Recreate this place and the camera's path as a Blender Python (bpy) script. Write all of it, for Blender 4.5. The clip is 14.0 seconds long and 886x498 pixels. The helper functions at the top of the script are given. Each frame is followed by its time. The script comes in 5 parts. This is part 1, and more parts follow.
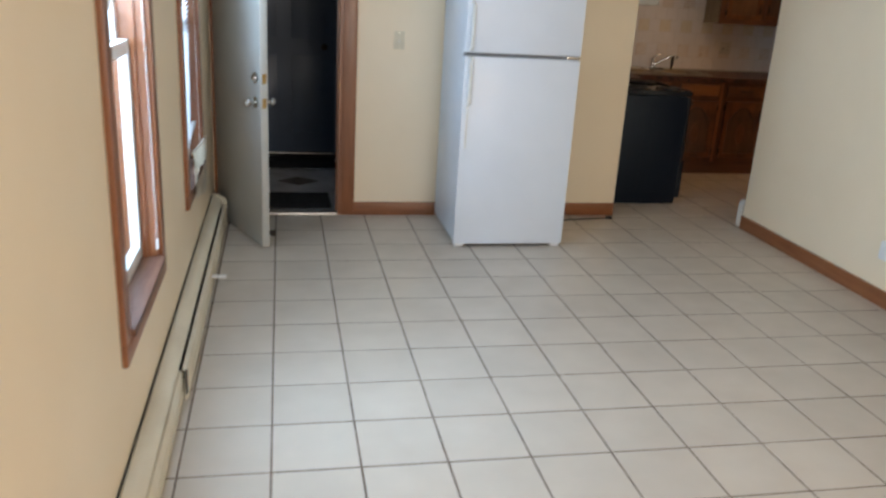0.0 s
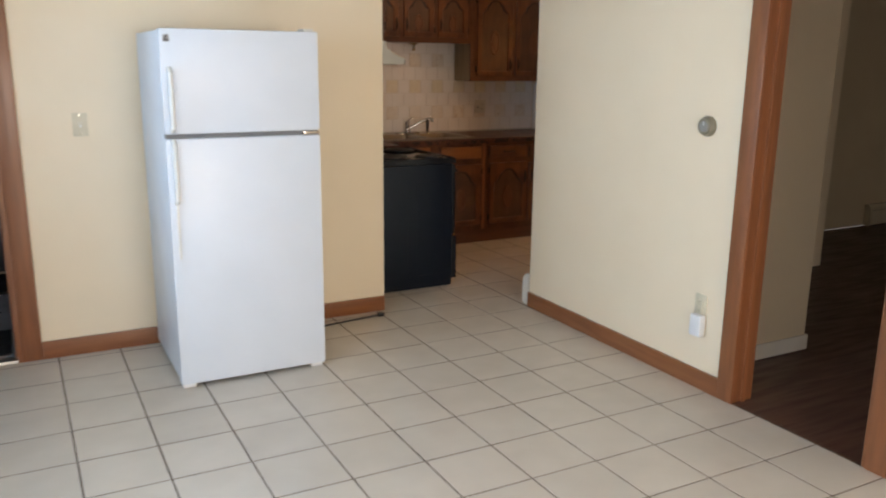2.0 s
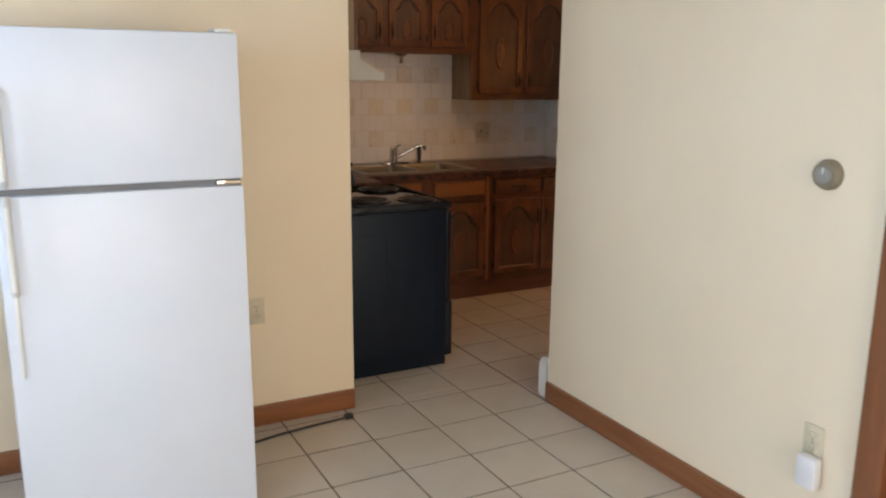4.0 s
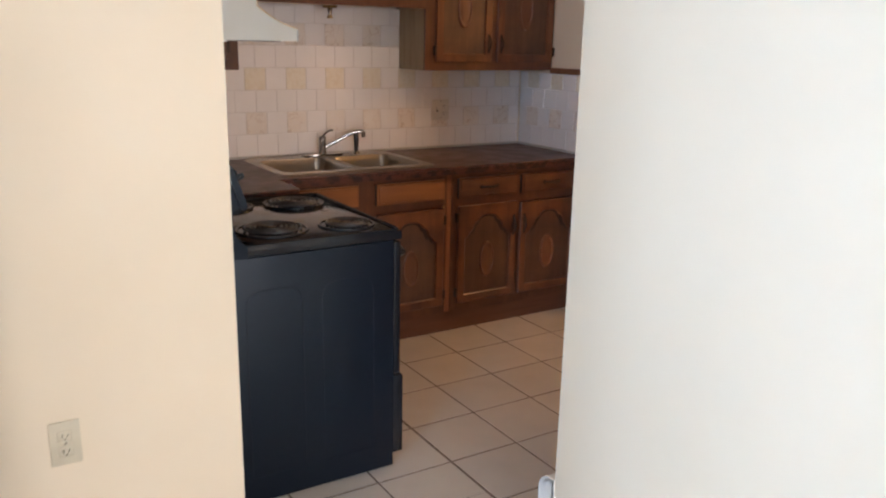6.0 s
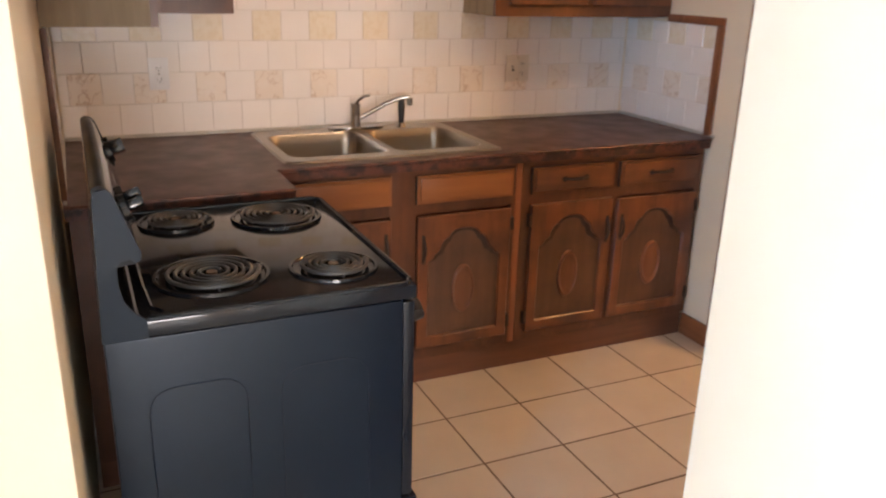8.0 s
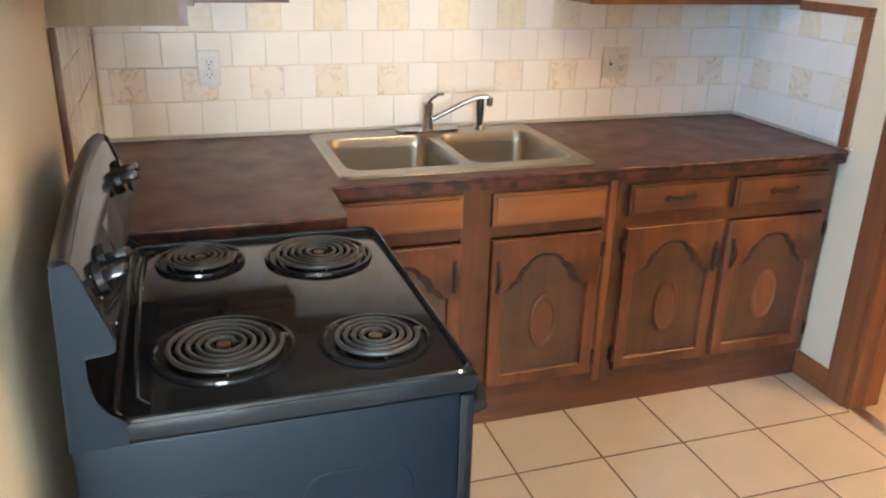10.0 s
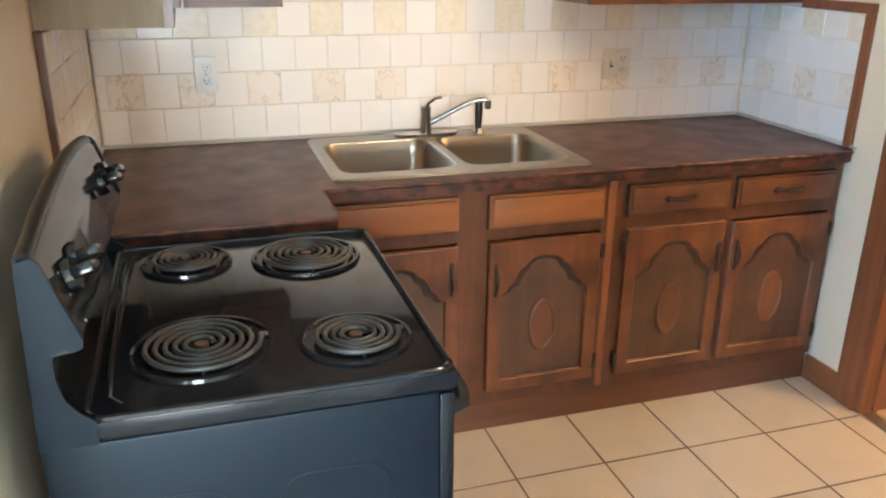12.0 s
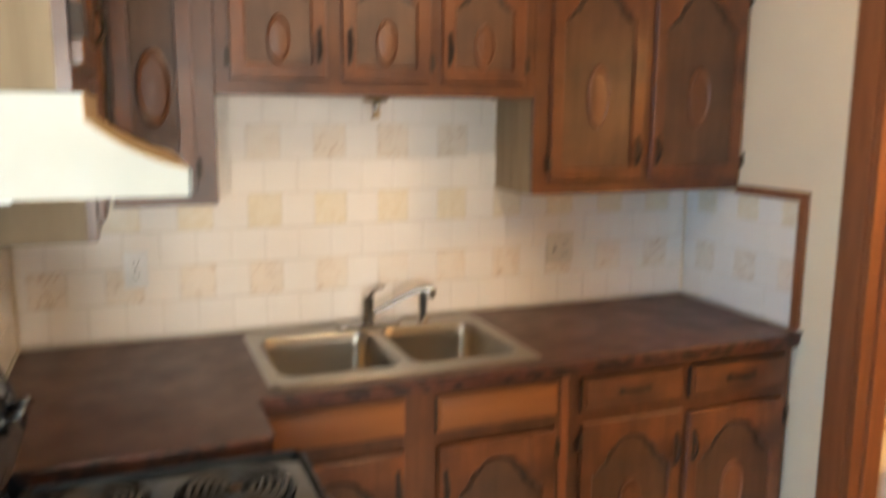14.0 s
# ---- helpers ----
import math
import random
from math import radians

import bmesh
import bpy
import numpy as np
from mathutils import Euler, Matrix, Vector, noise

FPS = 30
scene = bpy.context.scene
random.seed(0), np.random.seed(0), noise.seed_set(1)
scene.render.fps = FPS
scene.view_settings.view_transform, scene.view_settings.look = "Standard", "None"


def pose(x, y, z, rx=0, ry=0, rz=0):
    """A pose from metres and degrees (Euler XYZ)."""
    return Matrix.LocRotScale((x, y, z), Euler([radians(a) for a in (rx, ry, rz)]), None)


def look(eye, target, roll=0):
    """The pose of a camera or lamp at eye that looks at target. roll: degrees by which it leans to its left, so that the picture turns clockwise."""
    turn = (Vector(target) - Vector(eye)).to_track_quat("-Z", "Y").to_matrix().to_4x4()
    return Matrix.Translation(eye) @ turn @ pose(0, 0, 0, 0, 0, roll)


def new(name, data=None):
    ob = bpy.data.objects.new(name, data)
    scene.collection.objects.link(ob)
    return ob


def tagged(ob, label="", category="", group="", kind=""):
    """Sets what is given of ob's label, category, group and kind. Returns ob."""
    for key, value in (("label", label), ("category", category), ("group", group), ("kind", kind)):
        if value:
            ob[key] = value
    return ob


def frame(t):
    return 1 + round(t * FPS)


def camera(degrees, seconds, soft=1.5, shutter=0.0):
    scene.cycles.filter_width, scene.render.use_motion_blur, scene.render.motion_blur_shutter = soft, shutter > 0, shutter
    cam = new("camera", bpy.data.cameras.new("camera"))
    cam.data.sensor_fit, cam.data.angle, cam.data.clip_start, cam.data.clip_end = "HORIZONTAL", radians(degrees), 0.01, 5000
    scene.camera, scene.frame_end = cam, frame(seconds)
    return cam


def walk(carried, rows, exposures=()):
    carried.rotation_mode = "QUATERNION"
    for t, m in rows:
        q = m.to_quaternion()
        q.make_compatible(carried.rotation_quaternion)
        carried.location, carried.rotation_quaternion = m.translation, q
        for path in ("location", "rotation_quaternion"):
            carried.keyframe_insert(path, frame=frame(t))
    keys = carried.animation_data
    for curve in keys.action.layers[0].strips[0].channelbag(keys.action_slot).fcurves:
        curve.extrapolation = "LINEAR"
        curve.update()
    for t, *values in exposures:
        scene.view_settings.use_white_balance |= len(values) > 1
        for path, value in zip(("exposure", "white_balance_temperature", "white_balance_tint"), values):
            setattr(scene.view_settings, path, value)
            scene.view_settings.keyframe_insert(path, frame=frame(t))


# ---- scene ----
cam = camera(57.8, 14.0, soft=2.1, shutter=0.5)
PATH = [
    (0, (-2.429, -5.478, 1.591), (-2.037, -3.62, 0.963), 3.4),
    (0.5, (-2.354, -5.282, 1.557), (-1.832, -3.42, 1.046), 3.3),
    (1, (-2.301, -5.027, 1.57), (-1.581, -3.212, 1.138), 1.6),
    (1.5, (-2.124, -4.748, 1.563), (-1.311, -2.967, 1.157), 0.6),
    (2, (-1.96, -4.475, 1.544), (-1.042, -2.758, 1.088), 0.6),
    (2.5, (-1.839, -4.176, 1.563), (-0.871, -2.47, 1.173), 0.8),
    (2.7, (-1.767, -4.076, 1.552), (-0.806, -2.372, 1.134), 0.7),
    (4.8, (-1.019, -2.778, 1.54), (-0.121, -1.042, 1.116), 0.8),
    (5, (-0.964, -2.621, 1.521), (-0.063, -0.896, 1.058), 1.0),
    (5.5, (-0.848, -2.303, 1.541), (0.183, -0.662, 1.045), 2.1),
    (6, (-0.598, -2.04, 1.532), (0.424, -0.395, 1.029), 1.2),
    (6.5, (-0.435, -1.792, 1.531), (0.526, -0.112, 1.026), 0.8),
    (7, (-0.291, -1.524, 1.545), (0.693, 0.151, 1.068), 1.4),
    (7.5, (-0.11, -1.332, 1.529), (0.833, 0.35, 0.996), 1.7),
    (8, (0.079, -1.149, 1.524), (0.875, 0.567, 0.878), 1.6),
    (8.5, (0.172, -0.949, 1.514), (0.928, 0.766, 0.817), 2.0),
    (9, (0.245, -0.809, 1.534), (0.96, 0.922, 0.831), 2.7),
    (9.2, (0.248, -0.757, 1.58), (0.929, 0.977, 0.854), 2.7),
    (11.5, (0.335, -0.775, 1.536), (0.884, 1.02, 0.847), 0.6),
    (12, (0.338, -0.771, 1.536), (0.892, 1.021, 0.842), 0.5),
    (12.5, (0.357, -0.765, 1.541), (0.899, 1.034, 0.853), 0.1),
    (13, (0.393, -0.751, 1.538), (0.939, 1.047, 0.852), 0.1),
    (13.5, (0.417, -0.701, 1.572), (0.902, 1.122, 0.907), 0.6),
    (14, (0.378, -0.629, 1.646), (1.094, 1.208, 1.311), 0.4),
]
EXPOSURES = [(0.0, -0.6, 6750, 15), (0.5, -0.62, 6900, 18), (1.5, -0.15, 6900, 17), (2.5, -0.2, 6900, 16), (5.0, 0.05, 6950, 18), (5.5, 0.3, 6400, 18), (6.0, 0.65, 5850, 18), (6.5, 0.95, 5900, 19), (7.5, 1.5, 6500, 22), (8.0, 1.35, 6150, 19), (8.5, 1.1, 5850, 14), (9.0, 2.05, 5200, 3), (11.5, 1.95, 5150, 1), (12.5, 2.08, 5150, 1), (13.0, 1.77, 5150, 1), (13.5, 2.0, 5250, 1), (14.0, 1.6, 5900, 4)]
walk(cam, [(t, look(eye, target, roll)) for t, eye, target, roll in PATH], EXPOSURES)

# world, sun, large lights
world = bpy.data.worlds.new("world")
scene.world = world
world.use_nodes = True
wn = world.node_tree
sky = wn.nodes.new("ShaderNodeTexSky")
sky.sky_type, sky.sun_disc = "NISHITA", False
sky.sun_elevation, sky.sun_rotation = radians(42), radians(120)
wn.nodes["Background"].inputs["Strength"].default_value = 0.12
wn.links.new(sky.outputs[0], wn.nodes["Background"].inputs[0])


def lamp(name, kind, m, power, colour, **settings):
    data = bpy.data.lights.new(name, kind)
    data.energy, data.color = power, colour
    for key, value in settings.items():
        if key == "size":
            data.size = value
        elif key == "size_y":
            data.shape, data.size_y = "RECTANGLE", value
        elif key == "angle":
            data.angle = value
        elif key == "radius":
            data.shadow_soft_size = value
    ob = new(name, data)
    ob.matrix_world = m
    return ob


WEST, EAST, BACK, CEIL = -2.88, 0.88, -7.6, 2.42
K_W, K_E, K_N = 0.018, 2.5, 2.07
lamp("sun", "SUN", look((6, 5, 9), (0, 0, 0)), 3.0, (1.0, 0.95, 0.88), angle=radians(0.5))
DAY = (0.49, 0.735, 1.0)
# the lamp at y = -6.0 serves the unseen, added window
for wy, power in ((-1.22, 42), (-2.875, 82), (-6.0, 24)):
    lamp("daylight_lamp", "AREA", look((WEST - 0.14, wy, 1.34), (0.0, wy, 0.10)), power, DAY, size=0.62, size_y=1.4)
# unseen warm rear lamp, added to light the north wall from the south
lamp("daylight_lamp", "AREA", look((-1.0, BACK - 0.1, 1.35), (-1.0, -2.0, 0.9)), 136, (1.0, 0.93, 0.84), size=2.2, size_y=1.46)
# added lamp, source unseen, that brightens the side room's walls
lamp("daylight_lamp", "AREA", look((3.2, BACK - 0.1, 1.35), (3.0, -2.0, 0.5)), 25, (1.0, 0.92, 0.80), size=1.4, size_y=1.5)
lamp("kitchen_bulb", "POINT", pose(1.36, 0.77, 2.375), 7.0, (1.0, 0.67, 0.39), radius=0.045)
lamp("bathroom_bulb", "POINT", pose(3.0, 0.5, 2.2), 19, (1.0, 0.56, 0.21), radius=0.08)

# ---- materials ----


def material(name, base, rough=0.6, metal=0.0, other=None, scale=6.0, stretch=(1, 1, 1), detail=6.0, bump=0.0, bump_scale=120.0,
             vary=0.0, spec=0.5, coat=0.0, sharp=(0.35, 0.65), island=False, rough_vary=0.12, wear=None, veins=None, tint=(1, 1, 1)):
    """A surface of one base colour with patches of another, fine relief, uneven gloss and a little change from piece to piece."""
    m = bpy.data.materials.new(name)
    m.use_nodes = True
    t = m.node_tree
    n, l = t.nodes, t.links
    p = n["Principled BSDF"]
    p.inputs["Metallic"].default_value = metal
    p.inputs["Specular IOR Level"].default_value = spec
    p.inputs["Specular Tint"].default_value = (*tint, 1)
    p.inputs["Coat Weight"].default_value = coat
    p.inputs["Coat Roughness"].default_value = 0.15
    co = n.new("ShaderNodeTexCoord")
    mp = n.new("ShaderNodeMapping")
    mp.inputs["Scale"].default_value = stretch
    l.new(co.outputs["Object"], mp.inputs["Vector"])
    vec = mp.outputs["Vector"]
    if vary:
        info = n.new("ShaderNodeObjectInfo") if not island else n.new("ShaderNodeNewGeometry")
        rnd = info.outputs["Random"] if not island else info.outputs["Random Per Island"]
        sc = n.new("ShaderNodeVectorMath")
        sc.operation = "ADD"
        ml = n.new("ShaderNodeMath")
        ml.operation = "MULTIPLY"
        ml.inputs[1].default_value = 37.0
        l.new(rnd, ml.inputs[0])
        l.new(vec, sc.inputs[0])
        l.new(ml.outputs[0], sc.inputs[1])
        vec = sc.outputs[0]
    big = n.new("ShaderNodeTexNoise")
    big.inputs["Scale"].default_value, big.inputs["Detail"].default_value = scale, detail
    l.new(vec, big.inputs["Vector"])
    ramp = n.new("ShaderNodeMapRange")
    ramp.inputs["From Min"].default_value, ramp.inputs["From Max"].default_value = sharp
    l.new(big.outputs[0], ramp.inputs["Value"])
    mix = n.new("ShaderNodeMix")
    mix.data_type = "RGBA"
    mix.inputs[6].default_value = (*base, 1)
    mix.inputs[7].default_value = (*(other or [c * 0.85 for c in base]), 1)
    l.new(ramp.outputs[0], mix.inputs[0])
    out = mix.outputs[2]
    if veins:
        vn = n.new("ShaderNodeTexNoise")
        vn.inputs["Scale"].default_value, vn.inputs["Detail"].default_value = 16, 7
        l.new(vec, vn.inputs["Vector"])
        steps = []
        for op, value in (("SUBTRACT", 0.5), ("ABSOLUTE", 0.0)):
            q = n.new("ShaderNodeMath")
            q.operation = op
            q.inputs[1].default_value = value
            l.new(steps[-1] if steps else vn.outputs[0], q.inputs[0])
            steps.append(q.outputs[0])
        vr = n.new("ShaderNodeMapRange")
        vr.inputs["From Min"].default_value, vr.inputs["From Max"].default_value = 0.004, 0.022
        vr.inputs["To Min"].default_value, vr.inputs["To Max"].default_value = 0.75, 0.0
        l.new(steps[-1], vr.inputs["Value"])
        mask = n.new("ShaderNodeMath")
        mask.operation = "MULTIPLY"
        l.new(vr.outputs[0], mask.inputs[0])
        l.new(ramp.outputs[0], mask.inputs[1])
        vm = n.new("ShaderNodeMix")
        vm.data_type = "RGBA"
        vm.inputs[7].default_value = (*veins, 1)
        l.new(mask.outputs[0], vm.inputs[0])
        l.new(out, vm.inputs[6])
        out = vm.outputs[2]
    if wear:
        wn_ = n.new("ShaderNodeTexNoise")
        wn_.inputs["Scale"].default_value, wn_.inputs["Detail"].default_value = 7.0, 6
        l.new(co.outputs["Object"], wn_.inputs["Vector"])
        wr = n.new("ShaderNodeMapRange")
        wr.inputs["From Min"].default_value, wr.inputs["From Max"].default_value = 0.44, 0.68
        wr.inputs["To Max"].default_value = 0.8
        l.new(wn_.outputs[0], wr.inputs["Value"])
        wm = n.new("ShaderNodeMix")
        wm.data_type = "RGBA"
        wm.inputs[7].default_value = (*wear, 1)
        l.new(wr.outputs[0], wm.inputs[0])
        l.new(out, wm.inputs[6])
        out = wm.outputs[2]
    if vary:
        hs = n.new("ShaderNodeHueSaturation")
        mr = n.new("ShaderNodeMapRange")
        mr.inputs["To Min"].default_value, mr.inputs["To Max"].default_value = 1 - vary, 1 + vary
        l.new(rnd, mr.inputs["Value"])
        l.new(mr.outputs[0], hs.inputs["Value"])
        l.new(out, hs.inputs["Color"])
        out = hs.outputs[0]
    l.new(out, p.inputs["Base Color"])
    fine = n.new("ShaderNodeTexNoise")
    fine.inputs["Scale"].default_value, fine.inputs["Detail"].default_value = bump_scale, 4
    l.new(vec, fine.inputs["Vector"])
    rr = n.new("ShaderNodeMapRange")
    rr.inputs["From Min"].default_value, rr.inputs["From Max"].default_value = 0.3, 0.7
    low, high = (max(0.29, rough - rough_vary), rough + rough_vary) if rough >= 0.275 else (max(0.02, rough - rough_vary), min(0.26, rough + rough_vary))
    rr.inputs["To Min"].default_value, rr.inputs["To Max"].default_value = low, min(1.0, high)
    l.new(big.outputs[0], rr.inputs["Value"])
    l.new(rr.outputs[0], p.inputs["Roughness"])
    if bump:
        b = n.new("ShaderNodeBump")
        b.inputs["Strength"].default_value, b.inputs["Distance"].default_value = bump, 0.002
        l.new(fine.outputs[0], b.inputs["Height"])
        l.new(b.outputs[0], p.inputs["Normal"])
    return m


def wood(name, base, dark, rough=0.45, along="z", scale=1.0, coat=0.15, vary=0.06, wear=None):
    """Stained wood with long grain."""
    s = {"x": (1.4, 15, 15), "y": (15, 1.4, 15), "z": (15, 15, 1.4)}[along]
    return material(name, base, rough, other=dark, scale=2.2 * scale, stretch=s, detail=8, bump=0.12, bump_scale=9, vary=vary, coat=coat,
                    sharp=(0.25, 0.80), rough_vary=0.1, wear=wear)


PAINT = material("cream_wall_paint", (0.78, 0.662, 0.492), 0.55, other=(0.745, 0.626, 0.457), scale=1.1, bump=0.12, bump_scale=140, spec=0.35)
PAINT_W = material("white_ceiling_paint", (0.78, 0.76, 0.70), 0.8, scale=2, bump=0.2, bump_scale=90)
# darker copy of the cream paint; the side room's dimness is in the colour
TAN = material("cream_paint_dimmed", (0.64, 0.54, 0.39), 0.6, other=(0.60, 0.50, 0.36), scale=1.1, bump=0.1)
TILE = material("beige_ceramic_floor_tile", (0.56, 0.498, 0.42), 0.36, other=(0.48, 0.422, 0.352), scale=5, bump=0.06, bump_scale=60, vary=0.035, rough_vary=0.08, sharp=(0.2, 0.85))
TILE_J = material("beige_ceramic_floor_tile_joined", (0.56, 0.498, 0.42), 0.36, other=(0.48, 0.422, 0.352), scale=5, vary=0.035, island=True, sharp=(0.2, 0.85))
GROUT = material("brown_grey_grout", (0.19, 0.135, 0.10), 0.9, other=(0.10, 0.072, 0.053), scale=9, bump=0.4)
DARKFLOOR = material("dark_red_brown_wood_floor", (0.098, 0.042, 0.028), 0.4, other=(0.068, 0.029, 0.02), scale=2, stretch=(1.5, 14, 1), vary=0.12, bump=0.05)
TRIM_Z = wood("red_brown_stained_trim_upright", (0.255, 0.092, 0.034), (0.155, 0.054, 0.021), 0.38, "z")
TRIM_X = wood("red_brown_stained_trim_along_x", (0.27, 0.10, 0.035), (0.17, 0.055, 0.02), 0.42, "x")
TRIM_Y = wood("red_brown_stained_trim_along_y", (0.27, 0.10, 0.035), (0.17, 0.055, 0.02), 0.42, "y")
CAB_Z = wood("cabinet_wood_upright", (0.200, 0.070, 0.024), (0.112, 0.039, 0.0155), 0.37, "z", wear=(0.055, 0.021, 0.012), coat=0.2)
CAB_X = wood("cabinet_wood_level", (0.172, 0.063, 0.022), (0.104, 0.038, 0.015), 0.37, "x", wear=(0.060, 0.023, 0.012), coat=0.2)
CAB_F = wood("cabinet_frame_wood", (0.146, 0.053, 0.020), (0.088, 0.032, 0.014), 0.37, "z", wear=(0.055, 0.021, 0.011), coat=0.2)
CAB_L = wood("orange_drawer_front_wood", (0.285, 0.103, 0.030), (0.205, 0.073, 0.023), 0.33, "x")
CAB_P = wood("dull_brown_recessed_panel_wood", (0.132, 0.062, 0.029), (0.088, 0.042, 0.021), 0.5, "z", coat=0.05, wear=(0.060, 0.032, 0.019))
CAB_O = wood("carved_oval_wood", (0.165, 0.064, 0.026), (0.11, 0.044, 0.019), 0.45, "z", coat=0.06)
# dark wood tone that paints shade and grime under the door arches
CAB_SHADE = wood("shade_and_grime_band_wood", (0.050, 0.024, 0.014), (0.032, 0.016, 0.010), 0.5, "z", coat=0.05)
CAB_R = wood("rubbed_orange_oval_wood", (0.215, 0.084, 0.033), (0.15, 0.056, 0.023), 0.45, "z", coat=0.06)
CAB_S = wood("light_orange_stile_wood", (0.26, 0.092, 0.032), (0.17, 0.056, 0.022), 0.4, "z")
PLY = wood("grey_brown_plywood", (0.35, 0.265, 0.165), (0.24, 0.18, 0.115), 0.7, "z", coat=0.0)
SILL = wood("dark_weathered_sill_wood", (0.14, 0.060, 0.034), (0.085, 0.036, 0.022), 0.5, "y")
TOE = wood("dark_toe_board_wood", (0.15, 0.058, 0.026), (0.09, 0.036, 0.018), 0.5, "x")
COUNTER_E = material("worn_dark_laminate_edge", (0.105, 0.036, 0.022), 0.4, other=(0.028, 0.013, 0.010), scale=26, detail=8, sharp=(0.42, 0.60), bump=0.05, rough_vary=0.08)
COUNTER = material("dark_red_brown_laminate", (0.098, 0.039, 0.024), 0.38, other=(0.052, 0.021, 0.014), scale=9, detail=10, bump=0.03, sharp=(0.30, 0.70), bump_scale=300, rough_vary=0.06, spec=0.36)
SPLASH = material("white_glazed_wall_tile", (0.79, 0.745, 0.70), 0.13, other=(0.77, 0.72, 0.67), scale=8, vary=0.012, rough_vary=0.05)
SPLASH_D = material("beige_veined_wall_tile", (0.76, 0.695, 0.62), 0.18, other=(0.74, 0.655, 0.56), scale=12, detail=6, vary=0.02, sharp=(0.35, 0.62), rough_vary=0.05, veins=(0.48, 0.34, 0.24))
SPLASH_Y = material("yellow_mottled_wall_tile", (0.76, 0.685, 0.555), 0.2, other=(0.72, 0.63, 0.48), scale=45, detail=8, vary=0.02, sharp=(0.45, 0.62), rough_vary=0.05)
JOINT = material("pale_wall_tile_grout", (0.68, 0.625, 0.56), 0.9, scale=20)
WHITE = material("white_appliance_enamel", (0.635, 0.68, 0.735), 0.31, other=(0.61, 0.655, 0.71), scale=4, bump=0.10, bump_scale=170, rough_vary=0.10)
WHITE_OLD = material("yellowed_white_plastic", (0.73, 0.725, 0.68), 0.4, scale=5)
WHITE_P = material("white_painted_metal", (0.72, 0.70, 0.64), 0.45, other=(0.60, 0.57, 0.50), scale=3, bump=0.05, sharp=(0.45, 0.8))
HOODP = material("white_hood_enamel", (0.60, 0.615, 0.57), 0.35, other=(0.55, 0.56, 0.51), scale=4, bump=0.03)
# hood enamel with the bulb's warm light painted into a mottled yellow
HOOD_LIT = material("bulb_lit_hood_enamel", (0.58, 0.43, 0.24), 0.4, other=(0.50, 0.36, 0.19), scale=9, sharp=(0.4, 0.6))
CREAM_P = material("cream_painted_metal", (0.66, 0.60, 0.47), 0.5, other=(0.55, 0.48, 0.36), scale=3, bump=0.05, sharp=(0.45, 0.8))
PLASTIC = material("white_plastic", (0.78, 0.78, 0.78), 0.35, scale=5)
SHEET = material("cream_white_plastic_sheet", (0.70, 0.645, 0.55), 0.45, other=(0.64, 0.58, 0.48), scale=7)
IVORY = material("ivory_plastic_plate", (0.64, 0.565, 0.41), 0.4, scale=9)
DOORP = material("off_white_door_paint", (0.47, 0.475, 0.45), 0.4, other=(0.41, 0.41, 0.385), scale=1.5, bump=0.06)
BLACK = material("black_stove_enamel", (0.008, 0.009, 0.012), 0.09, other=(0.014, 0.015, 0.017), scale=3, rough_vary=0.04, spec=0.36)
# blue of reflected daylight put into the black's base colour and specular tint
BLACK_S = material("black_stove_side_blue_sheen", (0.0055, 0.0088, 0.0150), 0.36, other=(0.0048, 0.0076, 0.0132), scale=3, rough_vary=0.05, spec=0.30, tint=(0.78, 0.89, 1.0), bump=0.15, bump_scale=420)
BLACK_P = material("black_plastic", (0.014, 0.014, 0.015), 0.3, scale=5)
KNOB = material("glossy_black_knob_plastic", (0.012, 0.012, 0.013), 0.12, scale=5, rough_vary=0.04)
SEAM = material("dark_gap", (0.008, 0.008, 0.008), 0.8, scale=5)
COIL = material("dark_heating_coil", (0.070, 0.069, 0.068), 0.36, metal=0.2, other=(0.045, 0.042, 0.039), scale=20)
RUST = material("rusty_burner_hub", (0.20, 0.13, 0.08), 0.5, metal=0.6, other=(0.09, 0.05, 0.03), scale=40)
STEEL = material("brushed_sink_steel", (0.36, 0.33, 0.285), 0.30, metal=1.0, other=(0.32, 0.29, 0.25), scale=3, rough_vary=0.05)
CHROME = material("chrome", (0.52, 0.51, 0.49), 0.12, metal=1.0, scale=9, rough_vary=0.04)
BRASS = material("aged_brass", (0.42, 0.28, 0.10), 0.3, metal=1.0, other=(0.25, 0.16, 0.06), scale=15)
IRON = material("dark_antique_hardware", (0.030, 0.018, 0.012), 0.6, metal=0.2, other=(0.050, 0.028, 0.016), scale=40)
ALU = material("aluminium_strip", (0.66, 0.65, 0.62), 0.3, metal=1.0, scale=10)
VINYL = material("white_window_vinyl", (0.80, 0.80, 0.78), 0.35, scale=4)
CERAMIC = material("white_toilet_ceramic", (0.80, 0.78, 0.74), 0.12, scale=3, rough_vary=0.03)
# hall door, wall and floor colours are raised in place of missing cool daylight
NAVY = material("dark_blue_black_door_paint", (0.062, 0.088, 0.135), 0.45, other=(0.05, 0.072, 0.112), scale=2)
HALLP = material("hall_paint_with_cool_daylight", (0.18, 0.215, 0.275), 0.6, scale=2)
LINO = material("grey_patterned_linoleum", (0.60, 0.61, 0.63), 0.4, other=(0.46, 0.46, 0.47), scale=5)
LINO_D = material("brown_linoleum_motif", (0.11, 0.075, 0.05), 0.4, other=(0.07, 0.05, 0.035), scale=14)
MAT = material("dark_rubber_mat", (0.018, 0.019, 0.022), 0.85, scale=30, bump=0.5)
OUTSIDE = material("pale_ground", (0.40, 0.40, 0.38), 0.9, scale=0.4)
glass = bpy.data.materials.new("window_glass")
